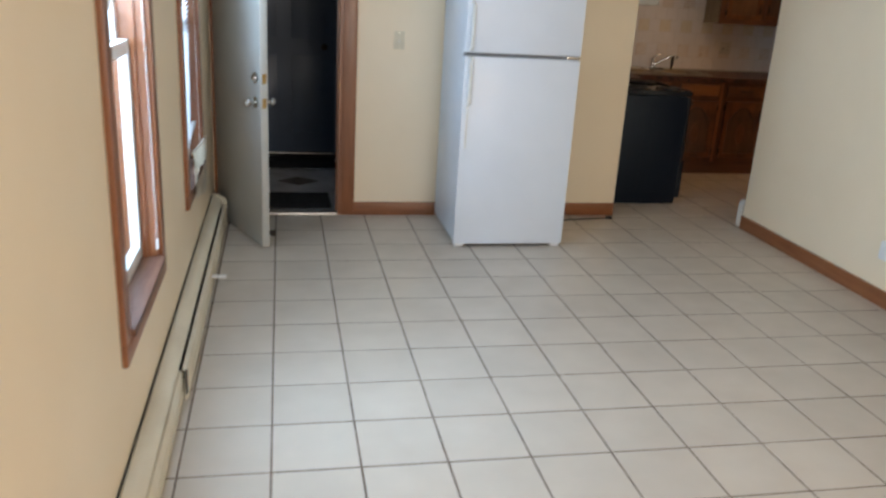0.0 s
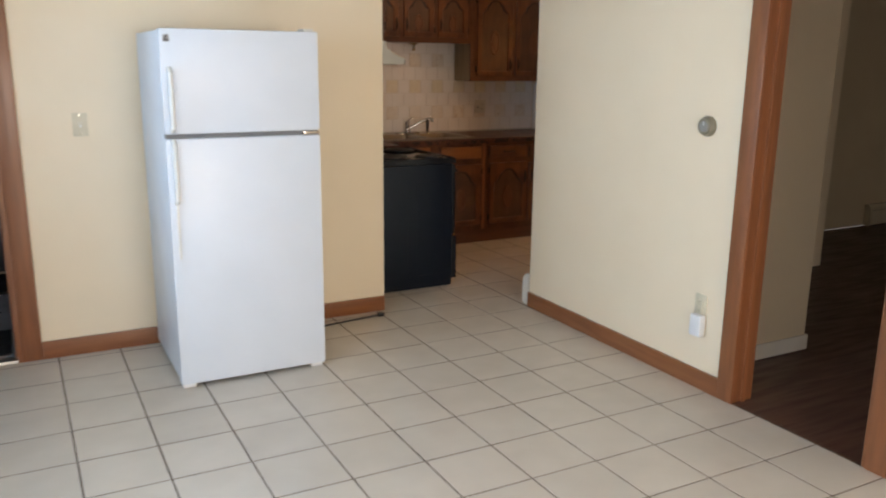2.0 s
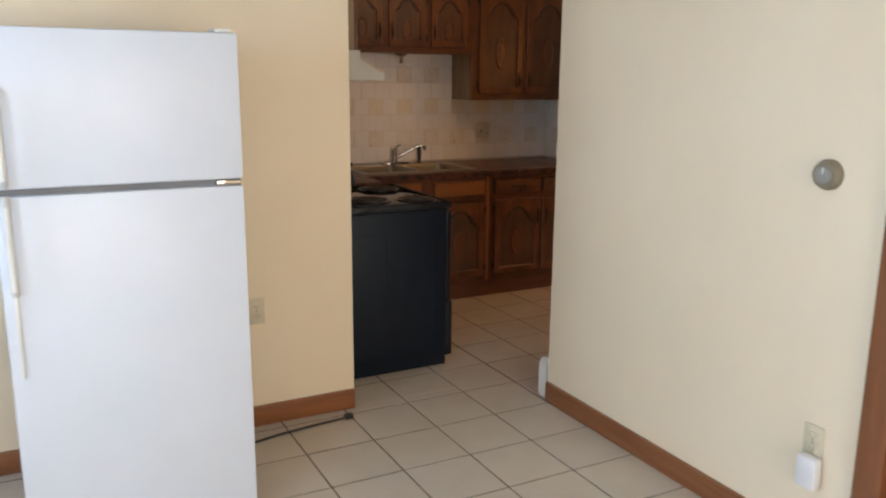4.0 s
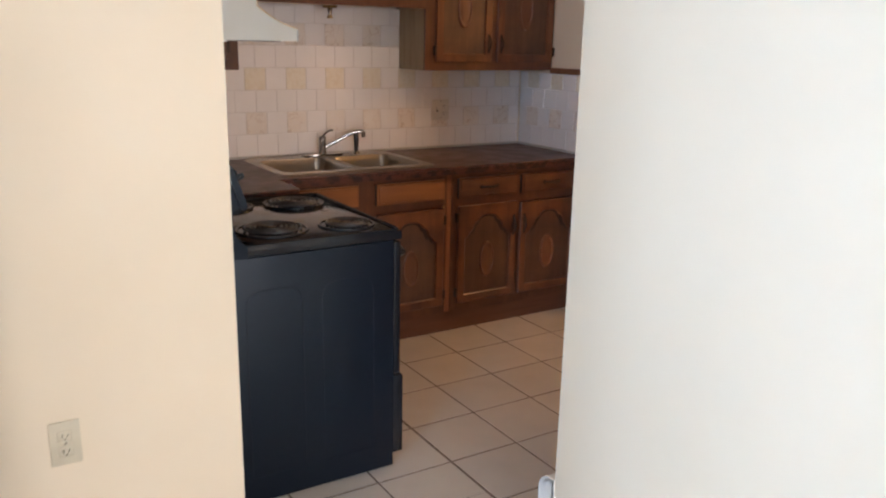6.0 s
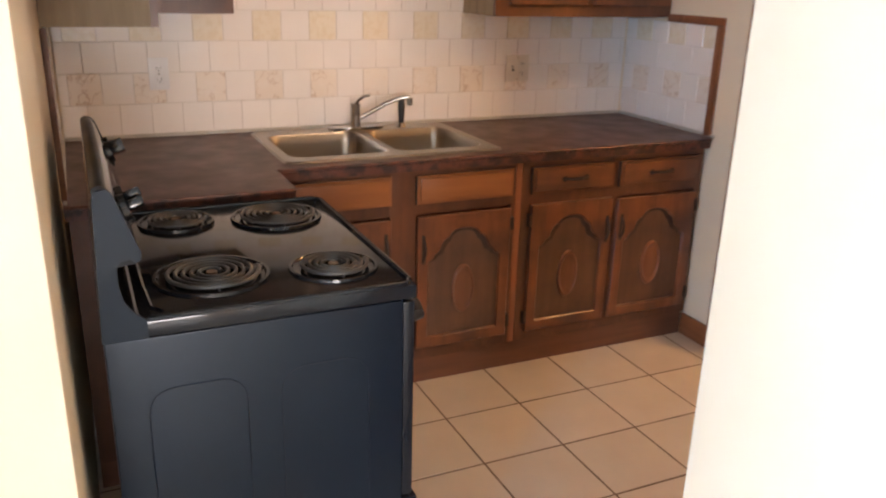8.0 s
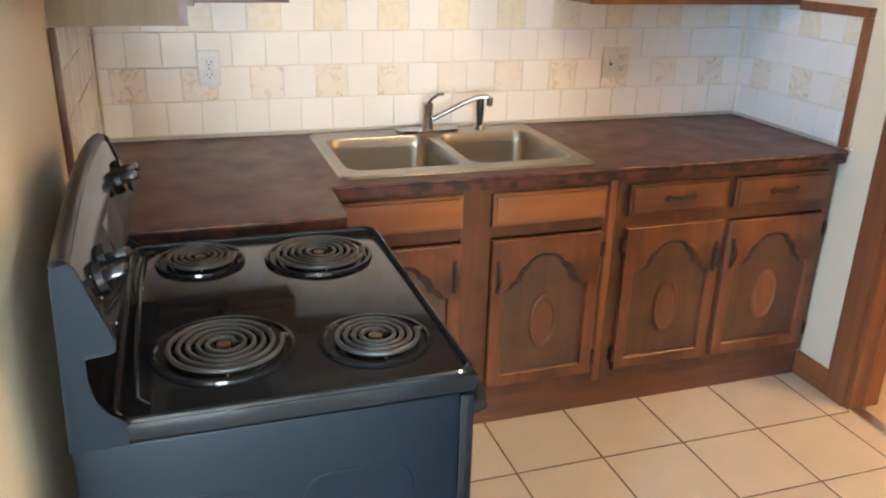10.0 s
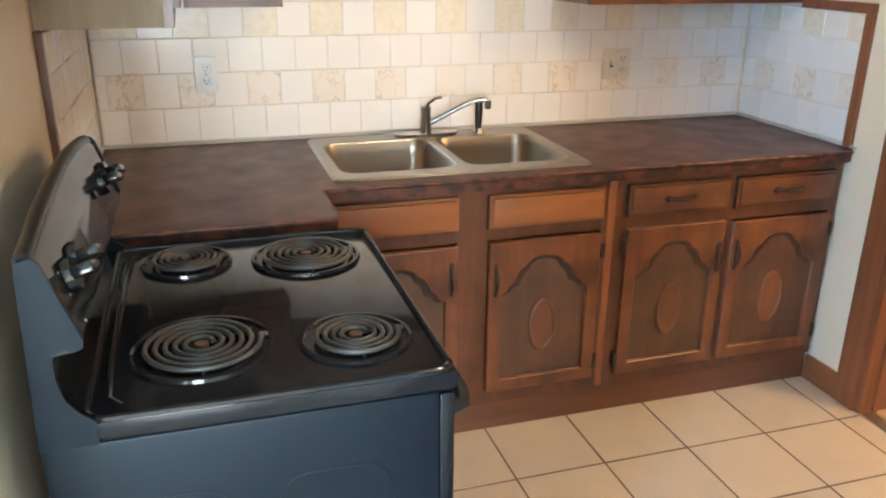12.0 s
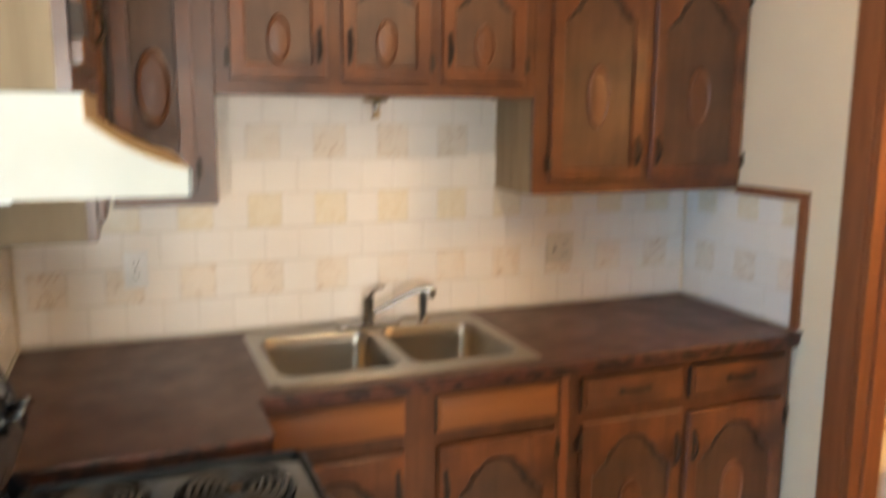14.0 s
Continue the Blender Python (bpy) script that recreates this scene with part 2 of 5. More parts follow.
glass.use_nodes = True
gp = glass.node_tree.nodes["Principled BSDF"]
gp.inputs["Transmission Weight"].default_value, gp.inputs["Roughness"].default_value, gp.inputs["IOR"].default_value = 1.0, 0.0, 1.45

# ---- mesh helpers ----


def box(bm, x0, y0, z0, x1, y1, z1, bevel=0.0, m=None):
    r = bmesh.ops.create_cube(bm, size=1.0)
    t = Matrix.LocRotScale(((x0 + x1) / 2, (y0 + y1) / 2, (z0 + z1) / 2), None, (abs(x1 - x0), abs(y1 - y0), abs(z1 - z0)))
    bmesh.ops.transform(bm, matrix=(m @ t) if m else t, verts=r["verts"])
    if bevel:
        edges = {e for v in r["verts"] for e in v.link_edges}
        bmesh.ops.bevel(bm, geom=list(edges), offset=bevel, segments=2, affect="EDGES", profile=0.6)
    return bm


def boxes(*rows, bevel=0.0):
    bm = bmesh.new()
    for r in rows:
        box(bm, *r, bevel=bevel)
    return bm


def rod(bm, a, b, r, r2=None, seg=16):
    a, b = Vector(a), Vector(b)
    m = Matrix.Translation((a + b) / 2) @ (b - a).to_track_quat("Z", "Y").to_matrix().to_4x4()
    bmesh.ops.create_cone(bm, cap_ends=True, segments=seg, radius1=r, radius2=r if r2 is None else r2, depth=(b - a).length, matrix=m)
    return bm


def ball(bm, c, r, sx=1, sy=1, sz=1, seg=16):
    bmesh.ops.create_uvsphere(bm, u_segments=seg, v_segments=seg // 2, radius=r, matrix=Matrix.Translation(c) @ Matrix.Diagonal((sx, sy, sz, 1)))
    return bm


def tube(bm, pts, r, seg=8, closed=False):
    """A round bar along points."""
    rings = []
    n = len(pts)
    pts = [Vector(p) for p in pts]
    side = None
    for i, p in enumerate(pts):
        a = pts[i - 1] if (i or closed) else pts[i]
        b = pts[(i + 1) % n] if (i < n - 1 or closed) else pts[i]
        d = (b - a).normalized()
        if side is None:
            side = d.cross((0, 0, 1)) if abs(d.z) < 0.9 else d.cross((1, 0, 0))
        side = (side - d * side.dot(d)).normalized()
        up = d.cross(side)
        rings.append([bm.verts.new(p + r * (math.cos(u) * side + math.sin(u) * up)) for u in (2 * math.pi * k / seg for k in range(seg))])
    for i in range(n if closed else n - 1):
        ra, rb = rings[i], rings[(i + 1) % n]
        for k in range(seg):
            bm.faces.new((ra[k], ra[(k + 1) % seg], rb[(k + 1) % seg], rb[k]))
    if not closed:
        bm.faces.new(rings[0][::-1])
        bm.faces.new(rings[-1])
    return bm


def prism(bm, pts, axis, a, b):
    """A flat outline (pairs in the two other axes, in order) drawn out along one axis."""
    def put(u, v, w):
        return {"x": (w, u, v), "y": (u, w, v), "z": (u, v, w)}[axis]
    lo, hi = [bm.verts.new(put(*p, a)) for p in pts], [bm.verts.new(put(*p, b)) for p in pts]
    n = len(pts)
    for k in range(n):
        bm.faces.new((lo[k], lo[(k + 1) % n], hi[(k + 1) % n], hi[k]))
    bm.faces.new(lo[::-1])
    bm.faces.new(hi)
    bmesh.ops.recalc_face_normals(bm, faces=bm.faces[:])
    return bm


def mesh_of(name, bm, mat, smooth=True):
    bmesh.ops.recalc_face_normals(bm, faces=bm.faces[:])
    me = bpy.data.meshes.new(name)
    bm.to_mesh(me)
    bm.free()
    me.materials.append(mat)
    if smooth:
        me.shade_smooth()
        me.set_sharp_from_angle(angle=radians(38))
    return me


def part(name, bm, mat, parent=None, label="", smooth=True):
    ob = new(name, mesh_of(name, bm, mat, smooth))
    ob.parent = parent
    return tagged(ob, label)


def panels(rows, mat, parent, label=""):
    """The boards of a cabinet's carcass, each a part."""
    for row in rows:
        part("carcass_panel", boxes(row), mat, parent, label)


def thing(name, at, label, category, group=""):
    ob = new(name)
    ob.empty_display_size = 0.1
    ob.matrix_world = at if isinstance(at, Matrix) else Matrix.Translation(at)
    return tagged(ob, label, category, group)


def structure(name, bm, mat, label, category="wall"):
    return tagged(part(name, bm, mat, None), label, category, kind="structure")


# ---- large structure ----
T = 0.12
TW = 0.13
TOP = 2.12
# north wall of the living room, with the entry door's opening; its end is the kitchen's west wall
structure("wall_north", boxes((WEST - T, 0.01, 0, -2.835, 0.13, CEIL), (-2.835, 0.01, 2.06, -2.03, 0.13, CEIL), (-2.03, 0.01, 0, K_W, 0.13, CEIL)),
          PAINT, "cream painted wall with stained baseboard and entry door")
structure("wall_kitchen_west", boxes((K_W - T, 0.13, 0, K_W, K_N + T, CEIL)), PAINT, "cream painted kitchen wall behind the stove")
structure("wall_kitchen_north", boxes((K_W, K_N, 0, K_E + T, K_N + T, CEIL)), PAINT, "cream painted kitchen wall behind the cabinets")
bm = bmesh.new()
prism(bm, [(K_W, 1.91), (K_W + 0.25, 2.15), (1.0, 2.15), (1.0, CEIL), (K_W, CEIL)], "y", 0.01, 0.13)
structure("wall_header", bm, PAINT, "cream painted header with a slanted corner over the kitchen opening")
structure("wall_kitchen_east", boxes((K_E, -0.325, 0, K_E + T, 0.38, CEIL), (K_E, 0.38, 2.06, K_E + T, 1.19, CEIL), (K_E, 1.19, 0, K_E + T, K_N, CEIL)),
          PAINT, "cream painted kitchen wall with the bathroom door opening")
NE, PX = -0.325, 0.897  # the partition's north end
bm = boxes((EAST, -2.72, 2.06, EAST + T, -2.01, CEIL), (EAST, BACK, 0, EAST + T, -2.72, CEIL))
prism(bm, [(EAST, -2.01), (PX, NE), (PX + T, NE), (EAST + T, -2.01)], "z", 0, CEIL)
structure("wall_partition", bm,
          PAINT, "cream painted partition beside the kitchen opening")
structure("wall_kitchen_south", boxes((PX + T, -0.445, 0, 3.58, NE, CEIL)), PAINT, "cream painted wall that closes the kitchen")
structure("wall_closet", boxes((EAST + T, -1.68, 0, 1.82, -1.56, CEIL), (1.70, -1.56, 0, 1.82, -0.445, CEIL)), TAN, "wall of the side room, its dimness put into the paint colour")
structure("wall_side_room_north", boxes((3.58, 0.46, 0, 7.0, 0.58, CEIL), (3.46, NE, 0, 3.58, K_N + T, CEIL)), TAN, "far wall of the side room, its dimness put into the paint colour")
structure("wall_side_room_east", boxes((7.0, BACK, 0, 7.12, 0.58, CEIL)), TAN, "wall of the side room, its dimness put into the paint colour")
structure("wall_bathroom_north", boxes((K_E + T, K_N, 0, 3.46, K_N + T, CEIL)), PAINT, "cream painted bathroom wall")
# both openings here are unseen, added for the two south lamps
structure("wall_south", boxes((WEST - T, BACK - T, 0, -2.15, BACK, CEIL), (0.15, BACK - T, 0, 2.5, BACK, CEIL), (-2.15, BACK - T, 0, 0.15, BACK, 0.6), (-2.15, BACK - T, 2.1, 0.15, BACK, CEIL), (3.9, BACK - T, 0, 7.12, BACK, CEIL), (2.5, BACK - T, 0, 3.9, BACK, 0.6), (2.5, BACK - T, 2.1, 3.9, BACK, CEIL)),
          PAINT, "cream painted wall, unseen, with two openings added to let in light")
# west wall with two windows, and a third, unseen one added for more daylight
W1, W2, W_UNSEEN, WZ0, WZ1 = (-3.21, -2.54), (-1.57, -0.87), (-6.37, -5.63), 0.58, 2.06
rows, y = [], BACK - T
for a, b in (W_UNSEEN, W1, W2):
    rows += [(WEST - TW, y, 0, WEST, a, CEIL), (WEST - TW, a, 0, WEST, b, WZ0), (WEST - TW, a, WZ1, WEST, b, CEIL)]
    y = b
rows.append((WEST - TW, y, 0, WEST, 0.01, CEIL))
structure("wall_west", boxes(*rows), PAINT, "cream painted wall with windows")
structure("ceiling", boxes((WEST - TW, BACK - T, CEIL, 7.12, K_N + T, CEIL + 0.15)), PAINT_W, "off-white painted ceiling", "ceiling")
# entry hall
structure("wall_hall", boxes((-3.05, 0.13, 0, -2.93, 2.0, CEIL), (-1.93, 0.13, 0, -1.81, 2.0, CEIL), (-3.05, 1.9, 0, -1.81, 2.0, CEIL)), HALLP, "dark entry hall walls, cool daylight put into the paint colour")
structure("floor_hall", boxes((-3.05, 0.07, -0.1, -1.81, 2.0, -0.004)), LINO, "grey patterned linoleum in the entry hall", "floor")
structure("ceiling_hall", boxes((-3.17, 0.13, CEIL, -1.81, 2.1, CEIL + 0.15)), HALLP, "dark hall ceiling, cool daylight put into its colour", "ceiling")
structure("floor_side_room", boxes((EAST + 0.005, BACK, -0.1, 7.0, -0.365, -0.003), (3.58, -0.365, -0.1, 7.0, 0.46, -0.003)), DARKFLOOR, "dark red-brown wooden floor", "floor")
structure("ground", boxes((-60, -60, -0.6, 60, 60, -0.5)), OUTSIDE, "pale ground outside the windows", "ground")


# ---- setting details: doors, windows, trim ----
def framing(name, names, rows, bevel, mat, label, category):
    """Door trim whose boards are parts of their own."""
    f = tagged(new(name), label, category, kind="structure")
    for nm, row in zip(names, rows):
        part(nm, boxes(row, bevel=bevel), mat, f)
    return f


SIDES = ("side_board", "side_board", "head_board", "stop_strip")
framing("trim_entry", SIDES, ((-2.03, -0.008, 0, -1.935, 0.01, 2.15), (-2.874, -0.008, 0, -2.835, 0.01, 2.15), (-2.835, -0.006, 2.06, -2.03, 0.01, 2.15)), 0.005, TRIM_Z, "red-brown stained door casing", "door trim")
framing("jamb_entry", SIDES, ((-2.05, 0.0, 0, -2.028, 0.135, 2.06), (-2.837, 0.0, 0, -2.815, 0.135, 2.06), (-2.815, 0.0, 2.04, -2.05, 0.135, 2.062), (-2.062, 0.06, 0, -2.05, 0.075, 2.04)), 0.0, TRIM_Z, "red-brown stained door jamb", "door jamb")
structure("strike_plate", boxes((-2.053, 0.015, 0.86, -2.0495, 0.045, 0.93)), BRASS, "small brass strike plate on the jamb", "strike plate")
structure("threshold_entry", boxes((-2.815, 0.0, -0.004, -2.05, 0.075, 0.012), bevel=0.004), ALU, "worn aluminium door threshold", "threshold")
framing("trim_side_room", SIDES, ((EAST - 0.018, -2.045, 0, EAST, -1.955, 2.14), (EAST - 0.018, -2.81, 0, EAST, -2.72, 2.14), (EAST - 0.016, -2.72, 2.06, EAST, -2.045, 2.14)), 0.006, TRIM_Z, "red-brown stained casing of the side room opening", "door trim")
framing("jamb_side_room", ("side_board", "side_board", "stop_strip"), ((EAST - 0.004, -2.036, 0, EAST + 0.128, -2.009, 2.06), (EAST - 0.004, -2.722, 0, EAST + 0.128, -2.70, 2.06), (EAST + 0.055, -2.047, 0, EAST + 0.075, -2.036, 2.04)), 0.0, TRIM_Z, "red-brown stained jamb of the side room opening", "door jamb")
framing("trim_bathroom", SIDES, ((K_E - 0.016, 1.19, 0, K_E, 1.285, 2.14), (K_E - 0.016, 0.29, 0, K_E, 0.38, 2.14), (K_E - 0.014, 0.38, 2.06, K_E, 1.19, 2.14)), 0.005, TRIM_Z, "red-brown stained bathroom door casing", "door trim")
framing("jamb_bathroom", ("side_board", "side_board", "stop_strip"), ((K_E - 0.004, 1.168, 0, K_E + 0.13, 1.192, 2.06), (K_E - 0.004, 0.378, 0, K_E + 0.13, 0.40, 2.06), (K_E + 0.05, 1.156, 0, K_E + 0.065, 1.168, 2.04)), 0.0, TRIM_Z, "red-brown stained bathroom door jamb", "door jamb")
structure("threshold_bathroom", boxes((K_E - 0.005, 0.40, -0.004, K_E + 0.05, 1.168, 0.006), bevel=0.003), ALU, "pale metal bathroom threshold strip", "threshold")


def baseboard(name, x0, y0, x1, y1, h, mat, label="red-brown stained wooden baseboard"):
    bm = bmesh.new()
    box(bm, x0, y0, 0.0, x1, y1, h, 0.005)
    structure(name, bm, mat, label, "baseboard")


baseboard("baseboard_1", -1.935, -0.006, K_W - 0.001, 0.01, 0.095, TRIM_X)
bm = bmesh.new()
prism(bm, [(EAST - 0.014, -1.955), (PX - 0.014, NE), (PX, NE), (EAST, -1.955)], "z", 0, 0.093)
structure("baseboard_2", bm, TRIM_Y, "red-brown stained wooden baseboard", "baseboard")
baseboard("baseboard_3", EAST - 0.015, BACK, EAST, -2.81, 0.095, TRIM_Y)
baseboard("baseboard_4", K_E - 0.014, 1.285, K_E, 1.452, 0.10, TRIM_Y)
baseboard("baseboard_5", EAST + T + 0.01, -1.695, 1.835, -1.681, 0.085, WHITE_P, "white painted baseboard of the side room")
baseboard("baseboard_6", 1.821, -1.68, 1.835, -0.49, 0.085, WHITE_P, "white painted baseboard of the side room")


def window(n, y0, y1):
    """A double-hung vinyl window in a stained wooden reveal."""
    w = tagged(new(f"window_{n}"), "white double-hung window in a stained wooden frame, overexposed daylight outside", "window", kind="structure")
    w.location = (WEST, (y0 + y1) / 2, 0)
    h = (y1 - y0) / 2
    c = 0.075
    part("window_casing", boxes((0, -h - c, WZ0 - 0.02, 0.018, -h, WZ1 + c), (0, h, WZ0 - 0.02, 0.018, h + c, WZ1 + c), (0, -h, WZ1, 0.018, h, WZ1 + c), bevel=0.004), TRIM_Z, w, "red-brown stained casing")
    part("window_apron", boxes((0, -h - c, WZ0 - 0.085, 0.018, h + c, WZ0 - 0.021), bevel=0.004), TRIM_Y, w)
    part("window_sill", boxes((-0.09, -h + 0.001, WZ0 - 0.02, 0.03, h - 0.001, WZ0 + 0.004), bevel=0.004), SILL, w, "dark weathered sill")
    part("window_reveal", boxes((-0.125, -h - 0.001, WZ0, 0.001, -h + 0.018, WZ1), (-0.125, h - 0.018, WZ0, 0.001, h + 0.001, WZ1), (-0.125, -h, WZ1 - 0.018, 0.001, h, WZ1 + 0.001)), TRIM_Z, w)
    part("window_stop", boxes((-0.045, -h + 0.018, WZ0 + 0.004, -0.030, -h + 0.032, WZ1 - 0.018), (-0.045, h - 0.032, WZ0 + 0.004, -0.030, h - 0.018, WZ1 - 0.018)), TRIM_Z, w)
    mid = 1.33
    for name, x, z0, z1 in (("lower_sash", -0.062, WZ0 + 0.005, mid + 0.025), ("upper_sash", -0.097, mid - 0.02, WZ1 - 0.018)):
        s = part(name, boxes((x - 0.022, -h + 0.018, z0, x + 0.012, -h + 0.062, z1), (x - 0.022, h - 0.062, z0, x + 0.012, h - 0.018, z1),
                             (x - 0.022, -h + 0.062, z0, x + 0.012, h - 0.062, z0 + 0.05), (x - 0.022, -h + 0.062, z1 - 0.045, x + 0.012, h - 0.062, z1), bevel=0.003), VINYL, w)
        g = part("pane", boxes((x - 0.008, -h + 0.06, z0 + 0.048, x - 0.004, h - 0.06, z1 - 0.043)), glass, s)
        g.visible_shadow = False
    return w


window(1, *W1)
window(2, *W2)
# unseen window, added as a source of west light
window(3, *W_UNSEEN)


def blind(y, drop, tilt, label, slats):
    """A mini blind: head rail, slats, bottom rail, lift cord and wand, hung inside the window reveal."""
    b = thing("window_blind", (WEST - 0.022, y, WZ1 - 0.02), label, "window blind")
    h = 0.305
    part("head_rail", boxes((-0.015, -h, -0.028, 0.012, h, 0.0), bevel=0.003), PLASTIC, b)
    step = drop / slats
    for k in range(slats):
        bm = bmesh.new()
        z = -0.035 - step * k
        m = Matrix.Translation((0, 0, z)) @ Euler((radians(tilt * k / slats), radians(-32), 0)).to_matrix().to_4x4()
        box(bm, -0.0115, -h, -0.0005, 0.0115, h, 0.0005, m=m)
        part("slat", bm, PLASTIC, b, smooth=False)
    bm = bmesh.new()
    box(bm, -0.011, -h, -0.007, 0.011, h, 0.007, 0.003, m=Matrix.Translation((0, 0, -0.045 - drop)) @ Euler((radians(tilt), 0, 0)).to_matrix().to_4x4())
    part("bottom_rail", bm, PLASTIC, b)
    part("cord", tube(bmesh.new(), [(0.024, 0.28, -0.03), (0.026, 0.285, -0.6), (0.03, 0.29, -1.38)], 0.0012, 6), WHITE_OLD, b)
    part("cord_tassel", rod(bmesh.new(), (0.03, 0.29, -1.42), (0.03, 0.29, -1.38), 0.005, 0.003, 10), WHITE_OLD, b)
    return b


blind(sum(W1) / 2, 0.10, 0, "white mini blind pulled up, with a hanging cord", 12)
blind(sum(W2) / 2, 1.25, 9, "white mini blind let down crookedly over the window", 52)

# white plastic sheet below the second blind, hanging out over the casing
bm = bmesh.new()
NU, NV = 14, 8
grid = []
for i in range(NU + 1):
    u = i / NU
    low = 0.50 - 0.13 * u
    grid.append([bm.verts.new((0.026 + 0.006 * math.sin(9 * u + 2.1 * k / NV) + 0.004 * math.sin(23 * u), -1.46 + 0.70 * u, 0.735 - 0.05 * u + (low - 0.735 + 0.05 * u) * k / NV)) for k in range(NV + 1)])
for a, b in zip(grid, grid[1:]):
    for k in range(NV):
        bm.faces.new((a[k], a[k + 1], b[k + 1], b[k]))
bmesh.ops.solidify(bm, geom=bm.faces[:], thickness=0.0015)
sheet = thing("plastic_sheet", (WEST, 0, 0), "cream-white plastic sheet hanging crookedly below the window blind", "plastic sheet")
part("film", bm, SHEET, sheet)
part("fold", tube(bmesh.new(), [(0.024, -1.46, 0.735), (0.03, -1.1, 0.712), (0.024, -0.76, 0.685)], 0.006, 8), SHEET, sheet)

# entry door, standing open
d = Vector((-2.505, -0.735, 0)) - Vector((-2.815, 0.0, 0))
ang = math.degrees(math.atan2(d.y, d.x))
door = thing("door_1", pose(-2.815, 0.0, 0.012, 0, 0, ang), "off-white painted entry door standing open", "door")
door["kind"] = "structure"
DL = d.length
part("leaf", boxes((0, -0.045, 0, DL, 0, 2.02), bevel=0.003), DOORP, door)
for z, nm in ((0.865, "door_knob"), (1.005, "deadbolt")):
    plate = part("latch_plate", boxes((DL - 0.001, -0.034, z - 0.028, DL + 0.0015, -0.011, z + 0.028)), BRASS, door)
    for s, y0 in ((1, 0.0), (-1, -0.045)):
        bm = rod(bmesh.new(), (DL - 0.065, y0, z), (DL - 0.065, y0 + s * 0.008, z), 0.032, seg=24)
        if nm == "door_knob":
            rod(bm, (DL - 0.065, y0 + s * 0.008, z), (DL - 0.065, y0 + s * 0.04, z), 0.011)
            ball(bm, (DL - 0.065, y0 + s * 0.052, z), 0.026, 1, 0.75, 1)
        else:
            rod(bm, (DL - 0.065, y0 + s * 0.008, z), (DL - 0.065, y0 + s * 0.022, z), 0.022, 0.017, 20)
        part(nm, bm, CHROME, door, "worn chrome")
for z in (0.25, 1.02, 1.80):
    part("hinge", rod(boxes((-0.002, -0.002, z - 0.045, 0.03, 0.0015, z + 0.045)), (-0.003, 0.006, z - 0.045), (-0.003, 0.006, z + 0.045), 0.006, seg=10), BRASS, door)

# hall: dark door at its end, mat and linoleum motif
hd = thing("door_2", (-2.40, 1.885, 0.0), "dark blue-black panelled door closing the entry hall", "door")
hd["kind"] = "structure"
part("leaf", boxes((-0.46, -0.03, 0.058, 0.44, 0.014, 2.1), bevel=0.003), NAVY, hd)
for x in (-0.34, 0.06):
    for z0, z1 in ((0.24, 0.92), (1.06, 1.9)):
        part("panel", boxes((x, -0.038, z0, x + 0.27, -0.03, z1), bevel=0.004), NAVY, hd)
part("door_knob", ball(bmesh.new(), (0.34, -0.075, 1.0), 0.028), IRON, hd)
part("sill_strip", boxes((-0.46, -0.045, 0.045, 0.44, -0.03, 0.056)), ALU, hd)
part("kick_board", boxes((-0.52, -0.028, 0.0, 0.46, 0.012, 0.044)), SEAM, hd)
tagged(part("door_mat", boxes((-2.86, 1.44, -0.004, -1.96, 1.85, 0.012), bevel=0.004), MAT), "dark runner at the far end of the entry hall", "door mat")
mat = tagged(part("door_mat", boxes((-2.56, 0.16, -0.004, -2.08, 0.60, 0.006), bevel=0.003), MAT), "dark rubber door mat in the entry hall", "door mat")
bm = bmesh.new()
prism(bm, [(-2.47, 1.0), (-2.30, 0.86), (-2.13, 1.0), (-2.30, 1.14)], "z", -0.004, -0.002)
prism(bm, [(-2.95, 1.02), (-2.82, 0.88), (-2.66, 1.02), (-2.82, 1.2)], "z", -0.004, -0.002)
structure("floor_motif", bm, LINO_D, "brown diamond motif in the hall linoleum", "floor pattern")


# ---- heaters ----
def heater(name, m, length, mat, label, deep=0.072, covers=None):
    """A baseboard heater along its own x: back plate, sloping hood, front cover, damper slot and end caps."""
    h = thing(name, m, label, "baseboard heater")
    k = deep / 0.072
    part("back_plate", boxes((0, -0.008, 0.02, length, 0, 0.205)), mat, h)
    part("wall_gap", boxes((0, -0.007, 0.2055, length, -0.001, 0.2085)), SEAM, h)
    bm = bmesh.new()
    prism(bm, [(-0.008 * k, 0.205), (-0.024 * k, 0.205), (-0.044 * k, 0.19), (-0.051 * k, 0.172), (-0.047 * k, 0.170), (-0.040 * k, 0.186), (-0.022 * k, 0.199), (-0.008 * k, 0.199)], "x", 0, length)
    part("hood", bm, mat, h)
    for x0, x1, back in covers or ((0.01, length - 0.01, 0.0),):
        bm = bmesh.new()
        prism(bm, [(u * k + back, z) for u, z in ((-0.056, 0.150), (-0.066, 0.146), (-0.070, 0.135), (-0.070, 0.085), (-0.067, 0.080), (-0.067, 0.074), (-0.071, 0.069), (-0.071, 0.03), (-0.062, 0.012), (-0.060, 0.03), (-0.060, 0.142))], "x", x0, x1)
        part("front_cover", bm, mat, h)
    part("slot", boxes((0.01, -0.044 * k, 0.03, length - 0.01, -0.01, 0.140)), SEAM, h)
    for x in (0, length - 0.03):
        bm = bmesh.new()
        prism(bm, [(0, 0.21), (-0.036 * k, 0.21), (-0.062 * k, 0.188), (-0.072 * k, 0.165), (-0.072 * k, 0.02), (-0.06 * k, 0.004), (0, 0.004)], "x", x, x + 0.03)
        part("end_cap", bm, mat, h)
    return h


